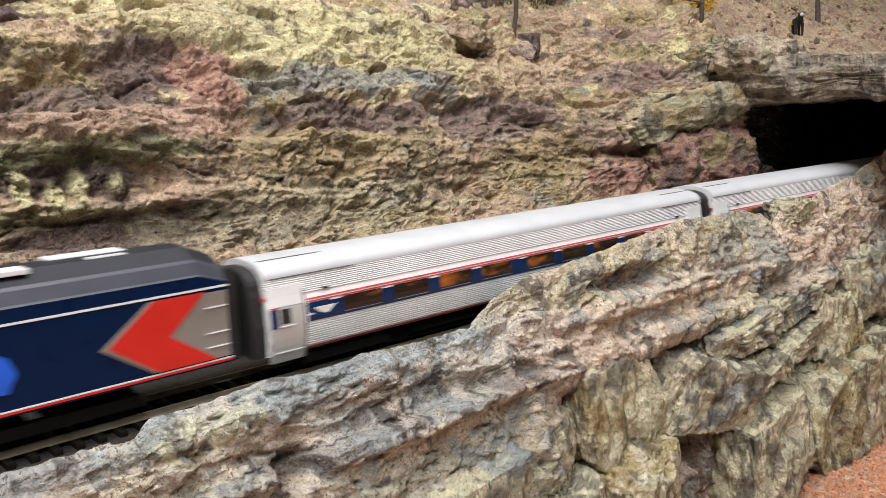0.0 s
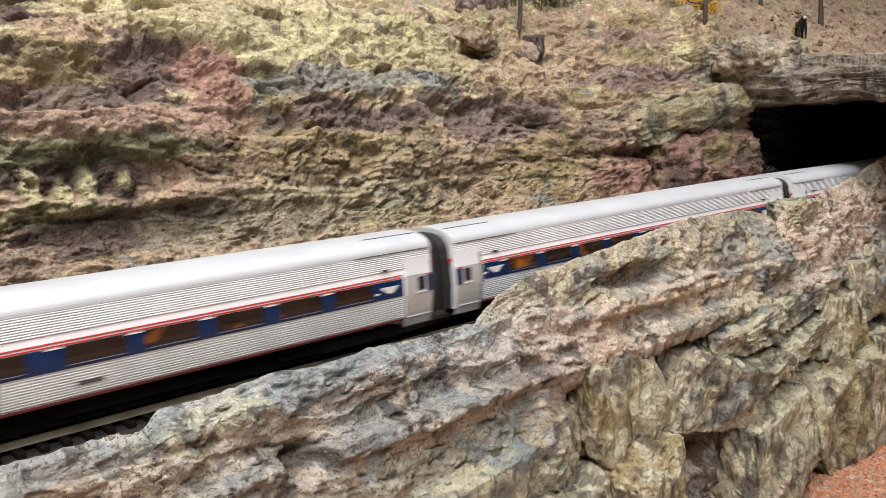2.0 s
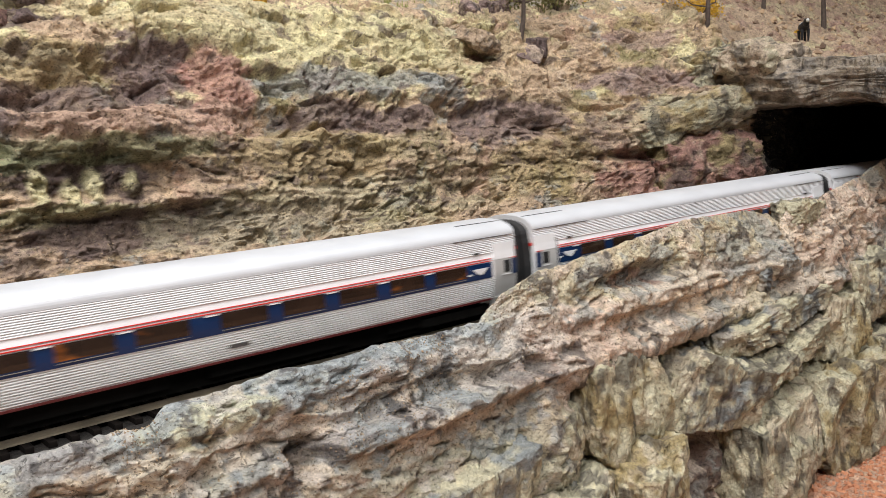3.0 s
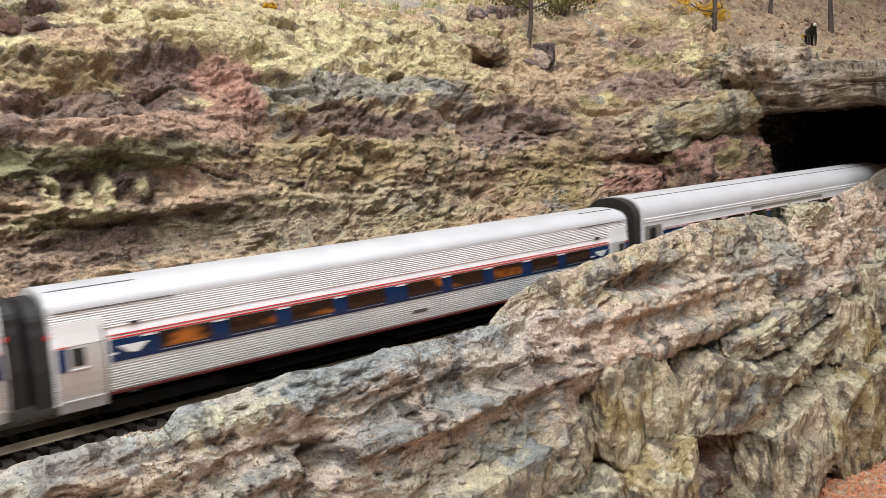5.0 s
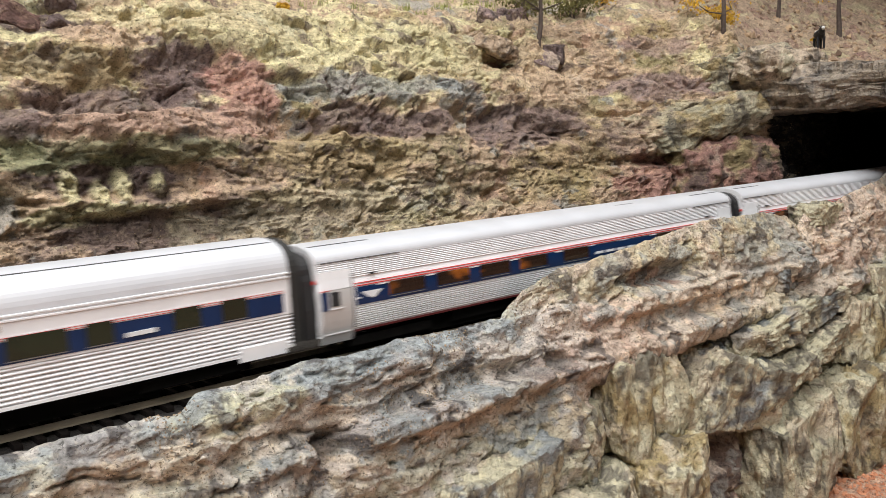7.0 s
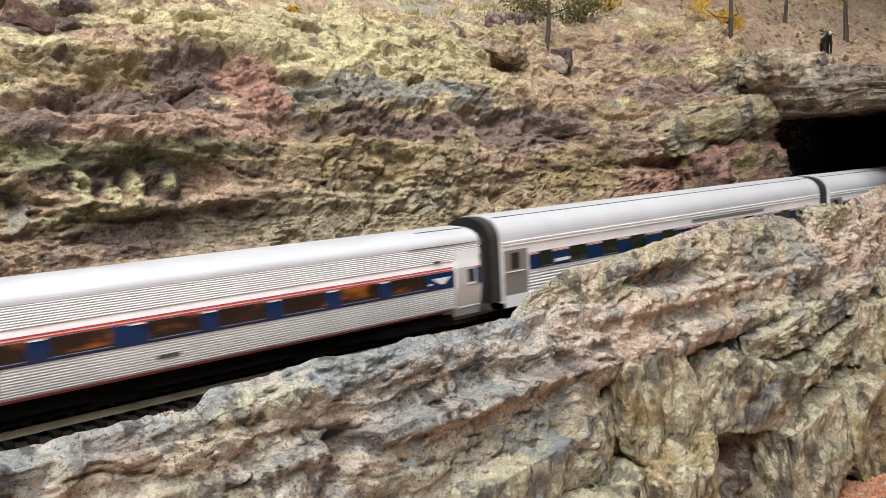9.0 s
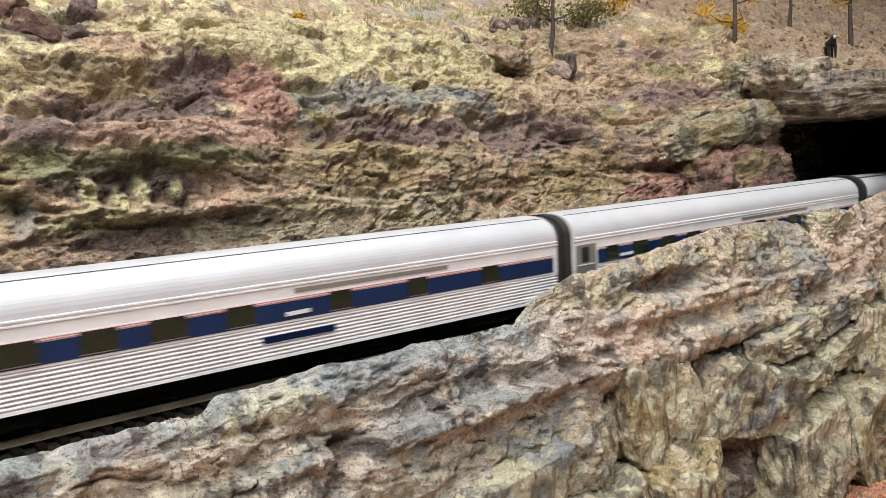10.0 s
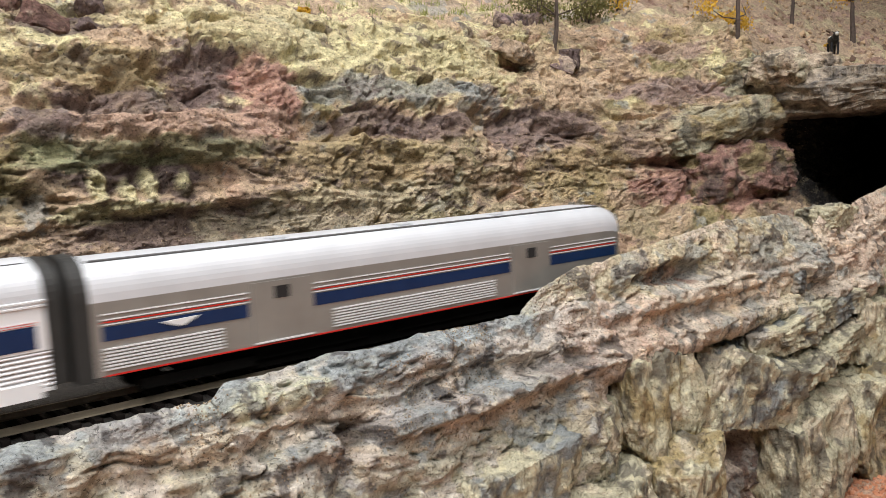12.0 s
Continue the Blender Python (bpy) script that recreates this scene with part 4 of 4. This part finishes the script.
    for x in (x0, x1):
        for pr in (proud, -0.0006):
            V += [(x, side * (y_of(z) + pr), z) for z in zs]
    m = n + 1
    for i in range(n):
        F += [(i, i + 1, 2 * m + i + 1, 2 * m + i), (m + i, 3 * m + i, 3 * m + i + 1, m + i + 1)]
        F += [(i, m + i, m + i + 1, i + 1), (2 * m + i, 2 * m + i + 1, 3 * m + i + 1, 3 * m + i)]
    F += [(0, 2 * m, 3 * m, m), (n, m + n, 3 * m + n, 2 * m + n)]
    return child(name, mesh_of(name, V, F, mat), parent, label)


def poly_mark(name, pts, y_of, mat, parent, side=-1, proud=0.0004, label=""):
    """A flat mark on the car's side from (x, z) points."""
    V = [(x, side * (y_of(z) + proud), z) for x, z in pts] + [(x, side * (y_of(z) - 0.0004), z) for x, z in pts]
    n = len(pts)
    F = [tuple(range(n)), tuple(range(n, 2 * n))[::-1]] + [(i, (i + 1) % n, n + (i + 1) % n, n + i) for i in range(n)]
    return child(name, mesh_of(name, V, F, mat), parent, label)


def add_truck(car, x, wheel_r=0.0052, base=0.030):
    t = child("truck", box_mesh("truck", base + 0.012, 0.004, 0.004, UNDER, 0.0006, (0, -0.0125, 0.006)), car, m=pose(x, 0, 0))
    child("side_frame", box_mesh("side_frame", base + 0.012, 0.004, 0.004, UNDER, 0.0006, (0, 0.0125, 0.006)), t)
    child("bolster", box_mesh("bolster", 0.012, 0.024, 0.004, UNDER, 0.0006, (0, 0, 0.008)), t)
    for dx in (-base / 2, base / 2):
        for side in (-1, 1):
            bm = bmesh.new()
            bmesh.ops.create_cone(bm, cap_ends=True, segments=24, radius1=wheel_r, radius2=wheel_r * 0.96, depth=0.0025)
            bmesh.ops.rotate(bm, verts=bm.verts, matrix=Matrix.Rotation(radians(90), 3, "X"))
            bmesh.ops.translate(bm, verts=bm.verts, vec=(dx, side * 0.0088, wheel_r))
            part("wheel", bm, UNDER, t)


def add_ends(car, half, w, top, mat, depth=0.0055, inset=0.93):
    """Diaphragm frames at both ends of a car."""
    for e in (-1, 1):
        sc = [(y * inset, 0.012 + (z - 0.012) * (inset + 0.025)) for y, z in half]
        child("diaphragm", extrude_x("diaphragm", closed(sc), e * CAR / 2, e * (CAR / 2 + depth), [mat]), car, "dark grey rubber diaphragm")
        child("end_door", box_mesh("end_door", 0.0008, 0.012, 0.026, BLACK, 0, (e * (CAR / 2 + depth), 0, 0.026)), car)


def coach_side(z):
    """Half width of the rounded coach body at height z."""
    return 0.0183 - 0.0016 * ((z - 0.023) / 0.012) ** 2 if z < 0.033 else 0.0183 - 0.0016 * (10 / 12) ** 2 - 0.10 * (z - 0.033)


def build_coach(label):
    car = tagged(new("passenger_coach"), label, "train car", "cars of the train")
    half = [(0.0, 0.0105), (coach_side(0.0105), 0.0105)]
    half += fluted(coach_side, 0.0116, 0.0206, 10, 0.00075)
    half += [(coach_side(0.0208), 0.0208), (coach_side(0.0285), 0.0285)]
    half += fluted(coach_side, 0.0322, 0.0392, 9, 0.0005)
    roof = arc(coach_side(0.0393), 0.0393, 0.0, 0.0458, 0.84, 14)
    prof = closed(half + roof)
    sm = [0] * len(prof)
    for i in range(len(prof)):
        if prof[i][1] >= 0.0392 and prof[(i + 1) % len(prof)][1] >= 0.0392:
            sm[i] = 1
    child("body", extrude_x("body", prof, -CAR / 2, CAR / 2, [SILVER, ROOF], sm), car)
    for side in (-1, 1):
        strip("sill_stripe", coach_side, 0.0104, 0.0112, -CAR / 2 + 0.016, CAR / 2 - 0.016, MAROON, car, side, 0.0003, "thin dark red sill stripe", 1)
        strip("blue_band", coach_side, 0.0212, 0.0283, -CAR / 2 + 0.017, CAR / 2 - 0.017, BLUE, car, side, 0.0002, "dark blue window band")
        strip("red_stripe", coach_side, 0.0287, 0.0290, -CAR / 2 + 0.017, CAR / 2 - 0.017, RED, car, side, 0.0003, "thin red stripe", 1)
        strip("red_stripe", coach_side, 0.0298, 0.0300, -CAR / 2 + 0.017, CAR / 2 - 0.017, RED, car, side, 0.0003, "thin red stripe", 1)
        for x in ((-0.1026, -0.0776, -0.0526, -0.0276, 0.0025, 0.0272, 0.0525, 0.0778, 0.1025)):
            strip("window_pane", coach_side, 0.0230, 0.0283, x - 0.0093, x + 0.0093, PANE_WARM, car, side, 0.00035, "amber-lit tinted window")
            strip("window_rail", coach_side, 0.0279, 0.0283, x - 0.0150, x - 0.0100, WHITE, car, side, 0.0005, "", 1)
            strip("window_sill", coach_side, 0.0222, 0.0224, x - 0.0088, x + 0.0088, STEEL, car, side, 0.0005, "", 1)
        for e in (-1, 1):
            xa, xb = sorted((e * (CAR / 2 - 0.001), e * (CAR / 2 - 0.0155)))
            strip("roof_line", coach_side, 0.0394, 0.0396, *sorted((e * (CAR / 2 - 0.002), e * (CAR / 2 - 0.040))), SEAM, car, side, 0.0003, "", 1)
            strip("end_panel", coach_side, 0.0290, 0.0362, xa, xb, SILVER, car, side, 0.0004, "smooth silver panel over the door", 4)
            strip("door_panel", coach_side, 0.0075, 0.0288, xa, xb, DOOR_SILVER, car, side, 0.0004, "grey vestibule door panel", 7)
            strip("door_seam", coach_side, 0.0080, 0.0340, *sorted((xb + e * 0.0003, xb - e * 0.0003)), SEAM, car, side, 0.0007, "", 6)
            strip("red_stripe", coach_side, 0.0287, 0.02895, *sorted((e * (CAR / 2 - 0.001), e * (CAR / 2 - 0.0045))), RED, car, side, 0.0007, "thin red stripe", 1)
            strip("step_edge", coach_side, 0.0112, 0.0116, xa + 0.001, xb - 0.001, WHITE, car, side, 0.0008, "", 1)
            strip("window_frame", coach_side, 0.0213, 0.0217, *sorted((e * (CAR / 2 - 0.0045), e * (CAR / 2 - 0.0105))), WHITE, car, side, 0.0008, "", 1)
            strip("blue_end", coach_side, 0.0212, 0.0283, *sorted((e * (CAR / 2 - 0.001), e * (CAR / 2 - 0.004))), BLUE, car, side, 0.0006)
            strip("door_window", coach_side, 0.0225, 0.028, *sorted((e * (CAR / 2 - 0.0052), e * (CAR / 2 - 0.0092))), BLACK, car, side, 0.0006, "small dark door window")
            strip("vent", coach_side, 0.0325, 0.0333, *sorted((e * (CAR / 2 - 0.024), e * (CAR / 2 - 0.0275))), BLACK, car, side, 0.0004)
            x = e * (CAR / 2 - 0.0245)
            poly_mark("white_mark", [(x - 0.005, 0.0262), (x + 0.005, 0.0262), (x + 0.001, 0.0232), (x - 0.002, 0.0240)], coach_side, WHITE, car, side, label="pale wedge-shaped mark")
            poly_mark("lettering_bar", [(x - 0.0075, 0.0236), (x - 0.0055, 0.0236), (x - 0.0055, 0.0243), (x - 0.0075, 0.0243)], coach_side, WHITE, car, side)
        strip("access_hatch", coach_side, 0.0150, 0.0163, -0.004, 0.004, SEAM, car, side, 0.0002, "small dark hatch in the fluting", 1)
    for dx, ln in ((-0.05, 0.05), (0.02, 0.06), (0.085, 0.03)):
        child("equipment_box", box_mesh("equipment_box", ln, 0.026, 0.006, UNDER, 0.0006, (dx, 0, 0.0075)), car)
    for e in (-1, 1):
        child("roof_seam", extrude_x("roof_seam", [(-0.0086, 0.0432), (-0.0083, 0.0432), (-0.0083, 0.0455), (-0.0086, 0.0454)], e * (CAR / 2 - 0.002), e * (CAR / 2 - 0.030), [SEAM]), car)
        child("marker_light", box_mesh("marker_light", 0.001, 0.0012, 0.0014, RED, 0.0002, (e * (CAR / 2 + 0.0007), -0.0163, 0.0325)), car, "small red marker light")
    add_ends(car, [(0, 0.0105), (0.0172, 0.0105), (0.0178, 0.023), (0.0165, 0.035)] + arc(0.0158, 0.0375, 0, 0.0462, 0.8, 8), 0.0178, 0.0462, BLACK, 0.0055, 0.90)
    # black box added under the floor to hide lit ground beyond, standing for shade
    child("underframe", box_mesh("underframe", CAR - 0.10, 0.022, 0.010, UNDER, 0.0006, (0, 0, 0.0068)), car)
    for e in (-1, 1):
        add_truck(car, e * (CAR / 2 - 0.036))
    return car


def flat_side(z):
    return 0.0184 - (0.0003 if z > 0.037 else 0.0)


def sleeper_half():
    half = [(0.0, 0.0096), (flat_side(0.0096), 0.0096), (flat_side(0.0096), 0.0106)]
    half += fluted(flat_side, 0.0108, 0.0222, 8, 0.0010)
    half += [(0.0184, 0.0223), (0.0184, 0.0356), (0.0188, 0.0358), (0.0188, 0.0363), (0.0182, 0.0364), (0.0182, 0.0371), (0.0187, 0.0372), (0.0187, 0.0377)]
    return half


def build_sleeper(label, windows, wide, mat_win=None):
    car = tagged(new("sleeping_car"), label, "train car", "cars of the train")
    half = sleeper_half()
    roof = arc(0.0183, 0.0379, 0.0, 0.0497, 0.82, 14)
    prof = closed(half + roof)
    sm = [1 if prof[i][1] >= 0.0378 and prof[(i + 1) % len(prof)][1] >= 0.0378 else 0 for i in range(len(prof))]
    child("body", extrude_x("body", prof, -CAR / 2, CAR / 2, [SILVER, ROOF], sm), car)
    for side in (-1, 1):
        strip("blue_band", flat_side, 0.0232, 0.0300, -CAR / 2 + 0.017, CAR / 2 - 0.003, BLUE, car, side, 0.0002, "dark blue window band")
        strip("pale_stripe", flat_side, 0.0302, 0.0316, -CAR / 2 + 0.017, CAR / 2 - 0.003, WHITE, car, side, 0.0002, "", 1)
        strip("red_stripe", flat_side, 0.0304, 0.03054, -CAR / 2 + 0.017, CAR / 2 - 0.003, RED, car, side, 0.0003, "thin red stripe", 1)
        strip("red_stripe", flat_side, 0.0311, 0.03124, -CAR / 2 + 0.017, CAR / 2 - 0.003, RED, car, side, 0.0003, "thin red stripe", 1)
        for x, w in windows:
            strip("window_pane", flat_side, 0.0242, 0.0312, x - w / 2, x + w / 2, PANE_DARK, car, side, 0.0005, "dark green-tinted window")
            strip("window_sill", flat_side, 0.0238, 0.0240, x - w / 2, x + w / 2, STEEL, car, side, 0.0006, "", 1)
        strip("vent_grille", flat_side, 0.0330, 0.0346, wide[0], wide[1], STEEL, car, side, 0.0003, "long grey vent grille", 1)
        xa = -CAR / 2 + 0.001
        strip("door_panel", flat_side, 0.0085, 0.0338, xa, xa + 0.0145, STEEL, car, side, 0.0004, "grey vestibule door panel", 2)
        strip("step_skirt", flat_side, 0.0075, 0.0130, xa, xa + 0.0175, SILVER, car, side, 0.0006, "fluted step skirt", 2)
        strip("door_window", flat_side, 0.0250, 0.0325, xa + 0.004, xa + 0.0092, BLACK, car, side, 0.0006, "small dark door window")
        strip("grab_rail", flat_side, 0.0236, 0.0240, xa + 0.001, xa + 0.0125, SILVER, car, side, 0.0008, "", 1)
        strip("step_skirt", flat_side, 0.0080, 0.0130, CAR / 2 - 0.022, CAR / 2 - 0.003, SILVER, car, side, 0.0006, "fluted step skirt", 2)
        for x in (-CAR / 2 + 0.039, 0.001) if len(windows) < 10 else (-0.1115, 0.0885):
            poly_mark("white_mark", [(x - 0.005, 0.0262), (x + 0.005, 0.0264), (x + 0.005, 0.0250), (x - 0.005, 0.0248)], flat_side, WHITE, car, side, 0.0007)
        strip("access_hatch", flat_side, 0.0160, 0.0182, -0.014, 0.017 if len(windows) < 10 else -0.006, NAVY, car, side, 0.0003, "", 1)
    for dx, ln in ((-0.05, 0.05), (0.02, 0.06), (0.085, 0.03)):
        child("equipment_box", box_mesh("equipment_box", ln, 0.026, 0.007, UNDER, 0.0006, (dx, 0, 0.0085)), car)
    child("roof_seam", extrude_x("roof_seam", [(-0.0101, 0.0465), (-0.0098, 0.0465), (-0.0098, 0.0488), (-0.0101, 0.0487)], -CAR / 2 + 0.002, CAR / 2 - 0.002, [SEAM]), car)
    add_ends(car, [(0, 0.0105), (0.018, 0.0105), (0.018, 0.036)] + arc(0.018, 0.0380, 0, 0.0510, 0.82, 10), 0.018, 0.051, GAP_GREY)
    # added black box in place of the shade below the floor
    child("underframe", box_mesh("underframe", CAR - 0.10, 0.022, 0.010, UNDER, 0.0006, (0, 0, 0.0068)), car)
    for e in (-1, 1):
        add_truck(car, e * (CAR / 2 - 0.036))
    return car


BAG = 0.266


def build_baggage():
    car = tagged(new("baggage_car"), "grey baggage car with white roof and blue band", "train car", "cars of the train")
    half = [(0.0, 0.012), (0.0184, 0.012), (0.0184, 0.0352)]
    roof = arc(0.0184, 0.0358, 0.0, 0.0492, 0.74, 14)
    prof = closed(half + roof)
    sm = [1 if prof[i][1] >= 0.0357 and prof[(i + 1) % len(prof)][1] >= 0.0357 else 0 for i in range(len(prof))]
    h = BAG / 2
    secs = [(-h, 1, 1, 0), (h - 0.016, 1, 1, 0), (h - 0.008, 0.985, 0.985, 0.012), (h - 0.003, 0.95, 0.95, 0.012), (h, 0.88, 0.90, 0.012)]
    child("body", extrude_x("body", prof, -h, h, [STEEL, ROOF], sm, sections=secs), car)
    doors = ((-h + 0.067, 0.024), (-h + 0.1976, 0.0244))
    spans = ((-h + 0.003, doors[0][0] - 0.0135), (doors[0][0] + 0.0135, doors[1][0] - 0.0135), (doors[1][0] + 0.0135, h - 0.006))
    for side in (-1, 1):
        for i, (a, b) in enumerate(spans):
            strip("blue_band", flat_side, 0.0232, 0.0278, a, b, BLUE, car, side, 0.0002, "dark blue band")
            for z, mt in ((0.0283, WHITE), (0.0291, RED), (0.0299, WHITE), (0.0316, WHITE)):
                strip("thin_stripe", flat_side, z, z + 0.0004, a, b, mt, car, side, 0.0003, "", 1)
            if i < 2:
                for k in range(7):
                    strip("flute", flat_side, 0.0138 + 0.0011 * k, 0.0143 + 0.0011 * k, a + (0.008 if i else 0), b - 0.010, WHITE, car, side, 0.0005, "bright fluting rib", 1)
        for x, w in doors:
            strip("baggage_door", flat_side, 0.0125, 0.0350, x - w / 2, x + w / 2, STEEL, car, side, 0.0006, "flat grey sliding door", 2)
            strip("door_window", flat_side, 0.0285, 0.0330, x - 0.003, x + 0.003, BLACK, car, side, 0.0008, "small dark door window")
            strip("door_sill", flat_side, 0.0128, 0.0134, x - w / 2, x + w / 2, WHITE, car, side, 0.0009, "", 1)
        x = -h + 0.028
        poly_mark("white_mark", [(x - 0.006, 0.0266), (x + 0.007, 0.0270), (x + 0.001, 0.0242), (x - 0.002, 0.0250)], flat_side, WHITE, car, side, 0.0007, "pale wedge-shaped mark")
        strip("sill_stripe", flat_side, 0.0118, 0.0123, -h + 0.003, h - 0.012, RED, car, side, 0.0003, "", 1)
    for x in (-0.06, 0.0, 0.055):
        child("roof_vent", box_mesh("roof_vent", 0.007, 0.004, 0.001, ROOF, 0.0003, (x, -0.006, 0.0491)), car)
    child("roof_seam", extrude_x("roof_seam", [(-0.0108, 0.0450), (-0.0100, 0.0450), (-0.0100, 0.0487), (-0.0108, 0.0484)], -h + 0.002, h - 0.01, [SEAM]), car)
    for dx, ln in ((-0.05, 0.05), (0.02, 0.06)):
        child("equipment_box", box_mesh("equipment_box", ln, 0.026, 0.006, UNDER, 0.0006, (dx, 0, 0.0085)), car)
    sc = [(0, 0.0105), (0.0178, 0.0105), (0.018, 0.036)] + arc(0.018, 0.036, 0, 0.0505, 0.75, 10)
    child("diaphragm", extrude_x("diaphragm", closed(sc), -h, -h - 0.0055, [GAP_GREY]), car, "dark grey rubber diaphragm")
    # black box added so no lit ground shows beneath the car
    child("underframe", box_mesh("underframe", BAG - 0.10, 0.022, 0.010, UNDER, 0.0006, (0, 0, 0.0068)), car)
    for e in (-1, 1):
        add_truck(car, e * (h - 0.036))
    return car


LOCO = 0.262


def loco_side(z):
    return 0.0176


def build_loco():
    car = tagged(new("locomotive"), "dark blue diesel locomotive with red arrow and grey tail panel", "locomotive", "cars of the train")
    half = [(0.0, 0.0125), (0.0176, 0.0125), (0.0176, 0.0446), (0.0168, 0.0452), (0.0150, 0.0492), (0.0140, 0.0502), (0.0070, 0.0540), (0.0, 0.0546)]
    prof = closed(half)
    tone = [0 if max(prof[i][1], prof[(i + 1) % len(prof)][1]) < 0.045 else (1 if max(prof[i][1], prof[(i + 1) % len(prof)][1]) < 0.0505 else 2) for i in range(len(prof))]
    h = LOCO / 2
    child("body", extrude_x("body", prof, -h, h, [NAVY, LOCO_SLOPE_SHEEN, LOCO_ROOF], tone, sections=[(-h, 0.8, 0.7, 0.012), (-h + 0.04, 1, 1, 0), (h - 0.010, 1, 1, 0), (h, 0.99, 0.90, 0.012)]), car)
    for side in (-1, 1):
        poly_mark("grey_panel", [(h - 0.0005, 0.0150), (h - 0.0005, 0.0385), (h - 0.024, 0.0385), (h - 0.024, 0.0150)], loco_side, STEEL, car, side, 0.0002, "warm grey tail panel")
        poly_mark("pale_arrow_edge", [(h - 0.010, 0.0390), (h - 0.0285, 0.0390), (h - 0.0455, 0.0262), (h - 0.0285, 0.0150), (h - 0.010, 0.0150), (h - 0.0245, 0.0262)], loco_side, STEEL, car, side, 0.0004)
        poly_mark("red_arrow", [(h - 0.009, 0.0390), (h - 0.027, 0.0390), (h - 0.043, 0.0262), (h - 0.027, 0.0150), (h - 0.006, 0.0150), (h - 0.0225, 0.0262)], loco_side, RED, car, side, 0.0006, "large red arrow")
        poly_mark("blue_emblem", [(h - 0.072, 0.0300), (h - 0.077, 0.0325), (h - 0.086, 0.0325), (h - 0.090, 0.0280), (h - 0.082, 0.0200), (h - 0.073, 0.0195), (h - 0.070, 0.0250)], loco_side, BRIGHT_BLUE, car, side, 0.0004, "bright blue emblem")
        strip("white_stripe", loco_side, 0.0397, 0.0404, -h + 0.04, h, WHITE, car, side, 0.0003, "", 1)
        strip("red_stripe", loco_side, 0.0132, 0.0139, -h + 0.04, h, RED, car, side, 0.0003, "", 1)
        strip("white_stripe", loco_side, 0.0140, 0.0145, -h + 0.04, h, WHITE, car, side, 0.0003, "", 1)
        for z in (0.0190, 0.0240, 0.0330):
            strip("grab_rail", loco_side, z, z + 0.0004, h - 0.009, h - 0.001, WHITE, car, side, 0.0006, "", 1)
    for x, y in ((h - 0.040, 0.004), (h - 0.074, -0.007), (h - 0.108, 0.004), (h - 0.142, -0.007)):
        fan = child("roof_hatch", box_mesh("roof_hatch", 0.025, 0.0095, 0.0016, WHITE, 0.0003, (x, y, 0.0541 if y > 0 else 0.0538)), car, "pale roof hatch")
        for k in range(3):
            child("hatch_bar", box_mesh("hatch_bar", 0.013, 0.0006, 0.0006, WHITE, 0.0001, (x + 0.004, y + (-0.0075 if y > 0 else 0.0075) - 0.0014 * k, 0.0541)), fan)
    child("fuel_tank", box_mesh("fuel_tank", 0.07, 0.030, 0.010, UNDER, 0.001, (0, 0, 0.008)), car)
    for e in (-1, 1):
        add_truck(car, e * (h - 0.055), 0.006, 0.034)
    child("coupler_frame", box_mesh("coupler_frame", 0.006, 0.026, 0.034, BLACK, 0.001, (h + 0.003, 0, 0.028)), car)
    return car


SLEEPER_WIN = ((-0.1171, 0.0087), (-0.0945, 0.0124), (-0.0705, 0.0118), (-0.048, 0.0125), (-0.022, 0.011), (0.020, 0.0100), (0.058, 0.0100), (0.100, 0.0105))
DINER_WIN = ((-0.098, 0.0094), (-0.078, 0.0104), (-0.057, 0.0178), (-0.0318, 0.0180), (-0.0080, 0.0190), (0.0145, 0.0188), (0.0362, 0.0184), (0.0570, 0.0176), (0.0755, 0.0086), (0.1045, 0.0097), (0.1222, 0.0098))
coach = build_coach("silver fluted passenger coach with amber-lit windows on the track")
diner = build_sleeper("silver dining car with a row of dark windows", DINER_WIN, (-0.040, 0.047))
sleeper = build_sleeper("silver sleeping car with blue band and dark windows", SLEEPER_WIN, (0.0, 0.075))
baggage = build_baggage()
loco = build_loco()
ORDER = [coach, None, None, None, None, diner, None, None, sleeper, "sleeper", baggage]
CARS = []
for i, o in enumerate(ORDER):
    if o is None:
        o = copy_thing(coach, Matrix())
    elif o == "sleeper":
        o = copy_thing(sleeper, Matrix())
    CARS.append(o)

# the cafe coach: a plain lettered stretch of band and a roof hatch
cafe = tagged(CARS[6], "silver fluted cafe coach with white lettering on its band")
for side in (-1, 1):
    strip("band_plate", coach_side, 0.0214, 0.0281, 0.012, 0.062, BLUE, cafe, side, 0.0007, "plain stretch of blue band")
    for k in range(5):
        strip("lettering_bar", coach_side, 0.0236, 0.0248, 0.016 + 0.0085 * k, 0.0225 + 0.0085 * k, WHITE, cafe, side, 0.0009, "", 1)
child("roof_hatch", box_mesh("roof_hatch", 0.016, 0.008, 0.0014, SEAM, 0.0003, (0.055, -0.004, 0.0447)), cafe, "dark roof hatch")

# travel of the first coach's middle along the track
TRAVEL = [(0.0, -0.1473), (1.5, -0.5332), (2.5, -0.795), (3.0, -0.918), (5.0, -1.446), (5.5, -1.571), (6.5, -1.8297), (7.0, -1.963), (9.5, -2.606), (10.5, -2.863), (11.0, -2.993), (11.5, -3.132), (12.0, -3.272)]


def travelled(t):
    return float(np.interp(t, [r[0] for r in TRAVEL], [r[1] for r in TRAVEL]))


def motions():
    times = [0.5 * i for i in range(25)]
    for i, car in enumerate(CARS):
        more = (BAG - CAR) / 2 if car is baggage else 0.0
        walk(car, [(t, track_pose(travelled(t) + i * PITCH + more)) for t in times])
    walk(loco, [(t, track_pose(travelled(t) - CAR / 2 - 0.0160 - LOCO / 2)) for t in times])


motions()
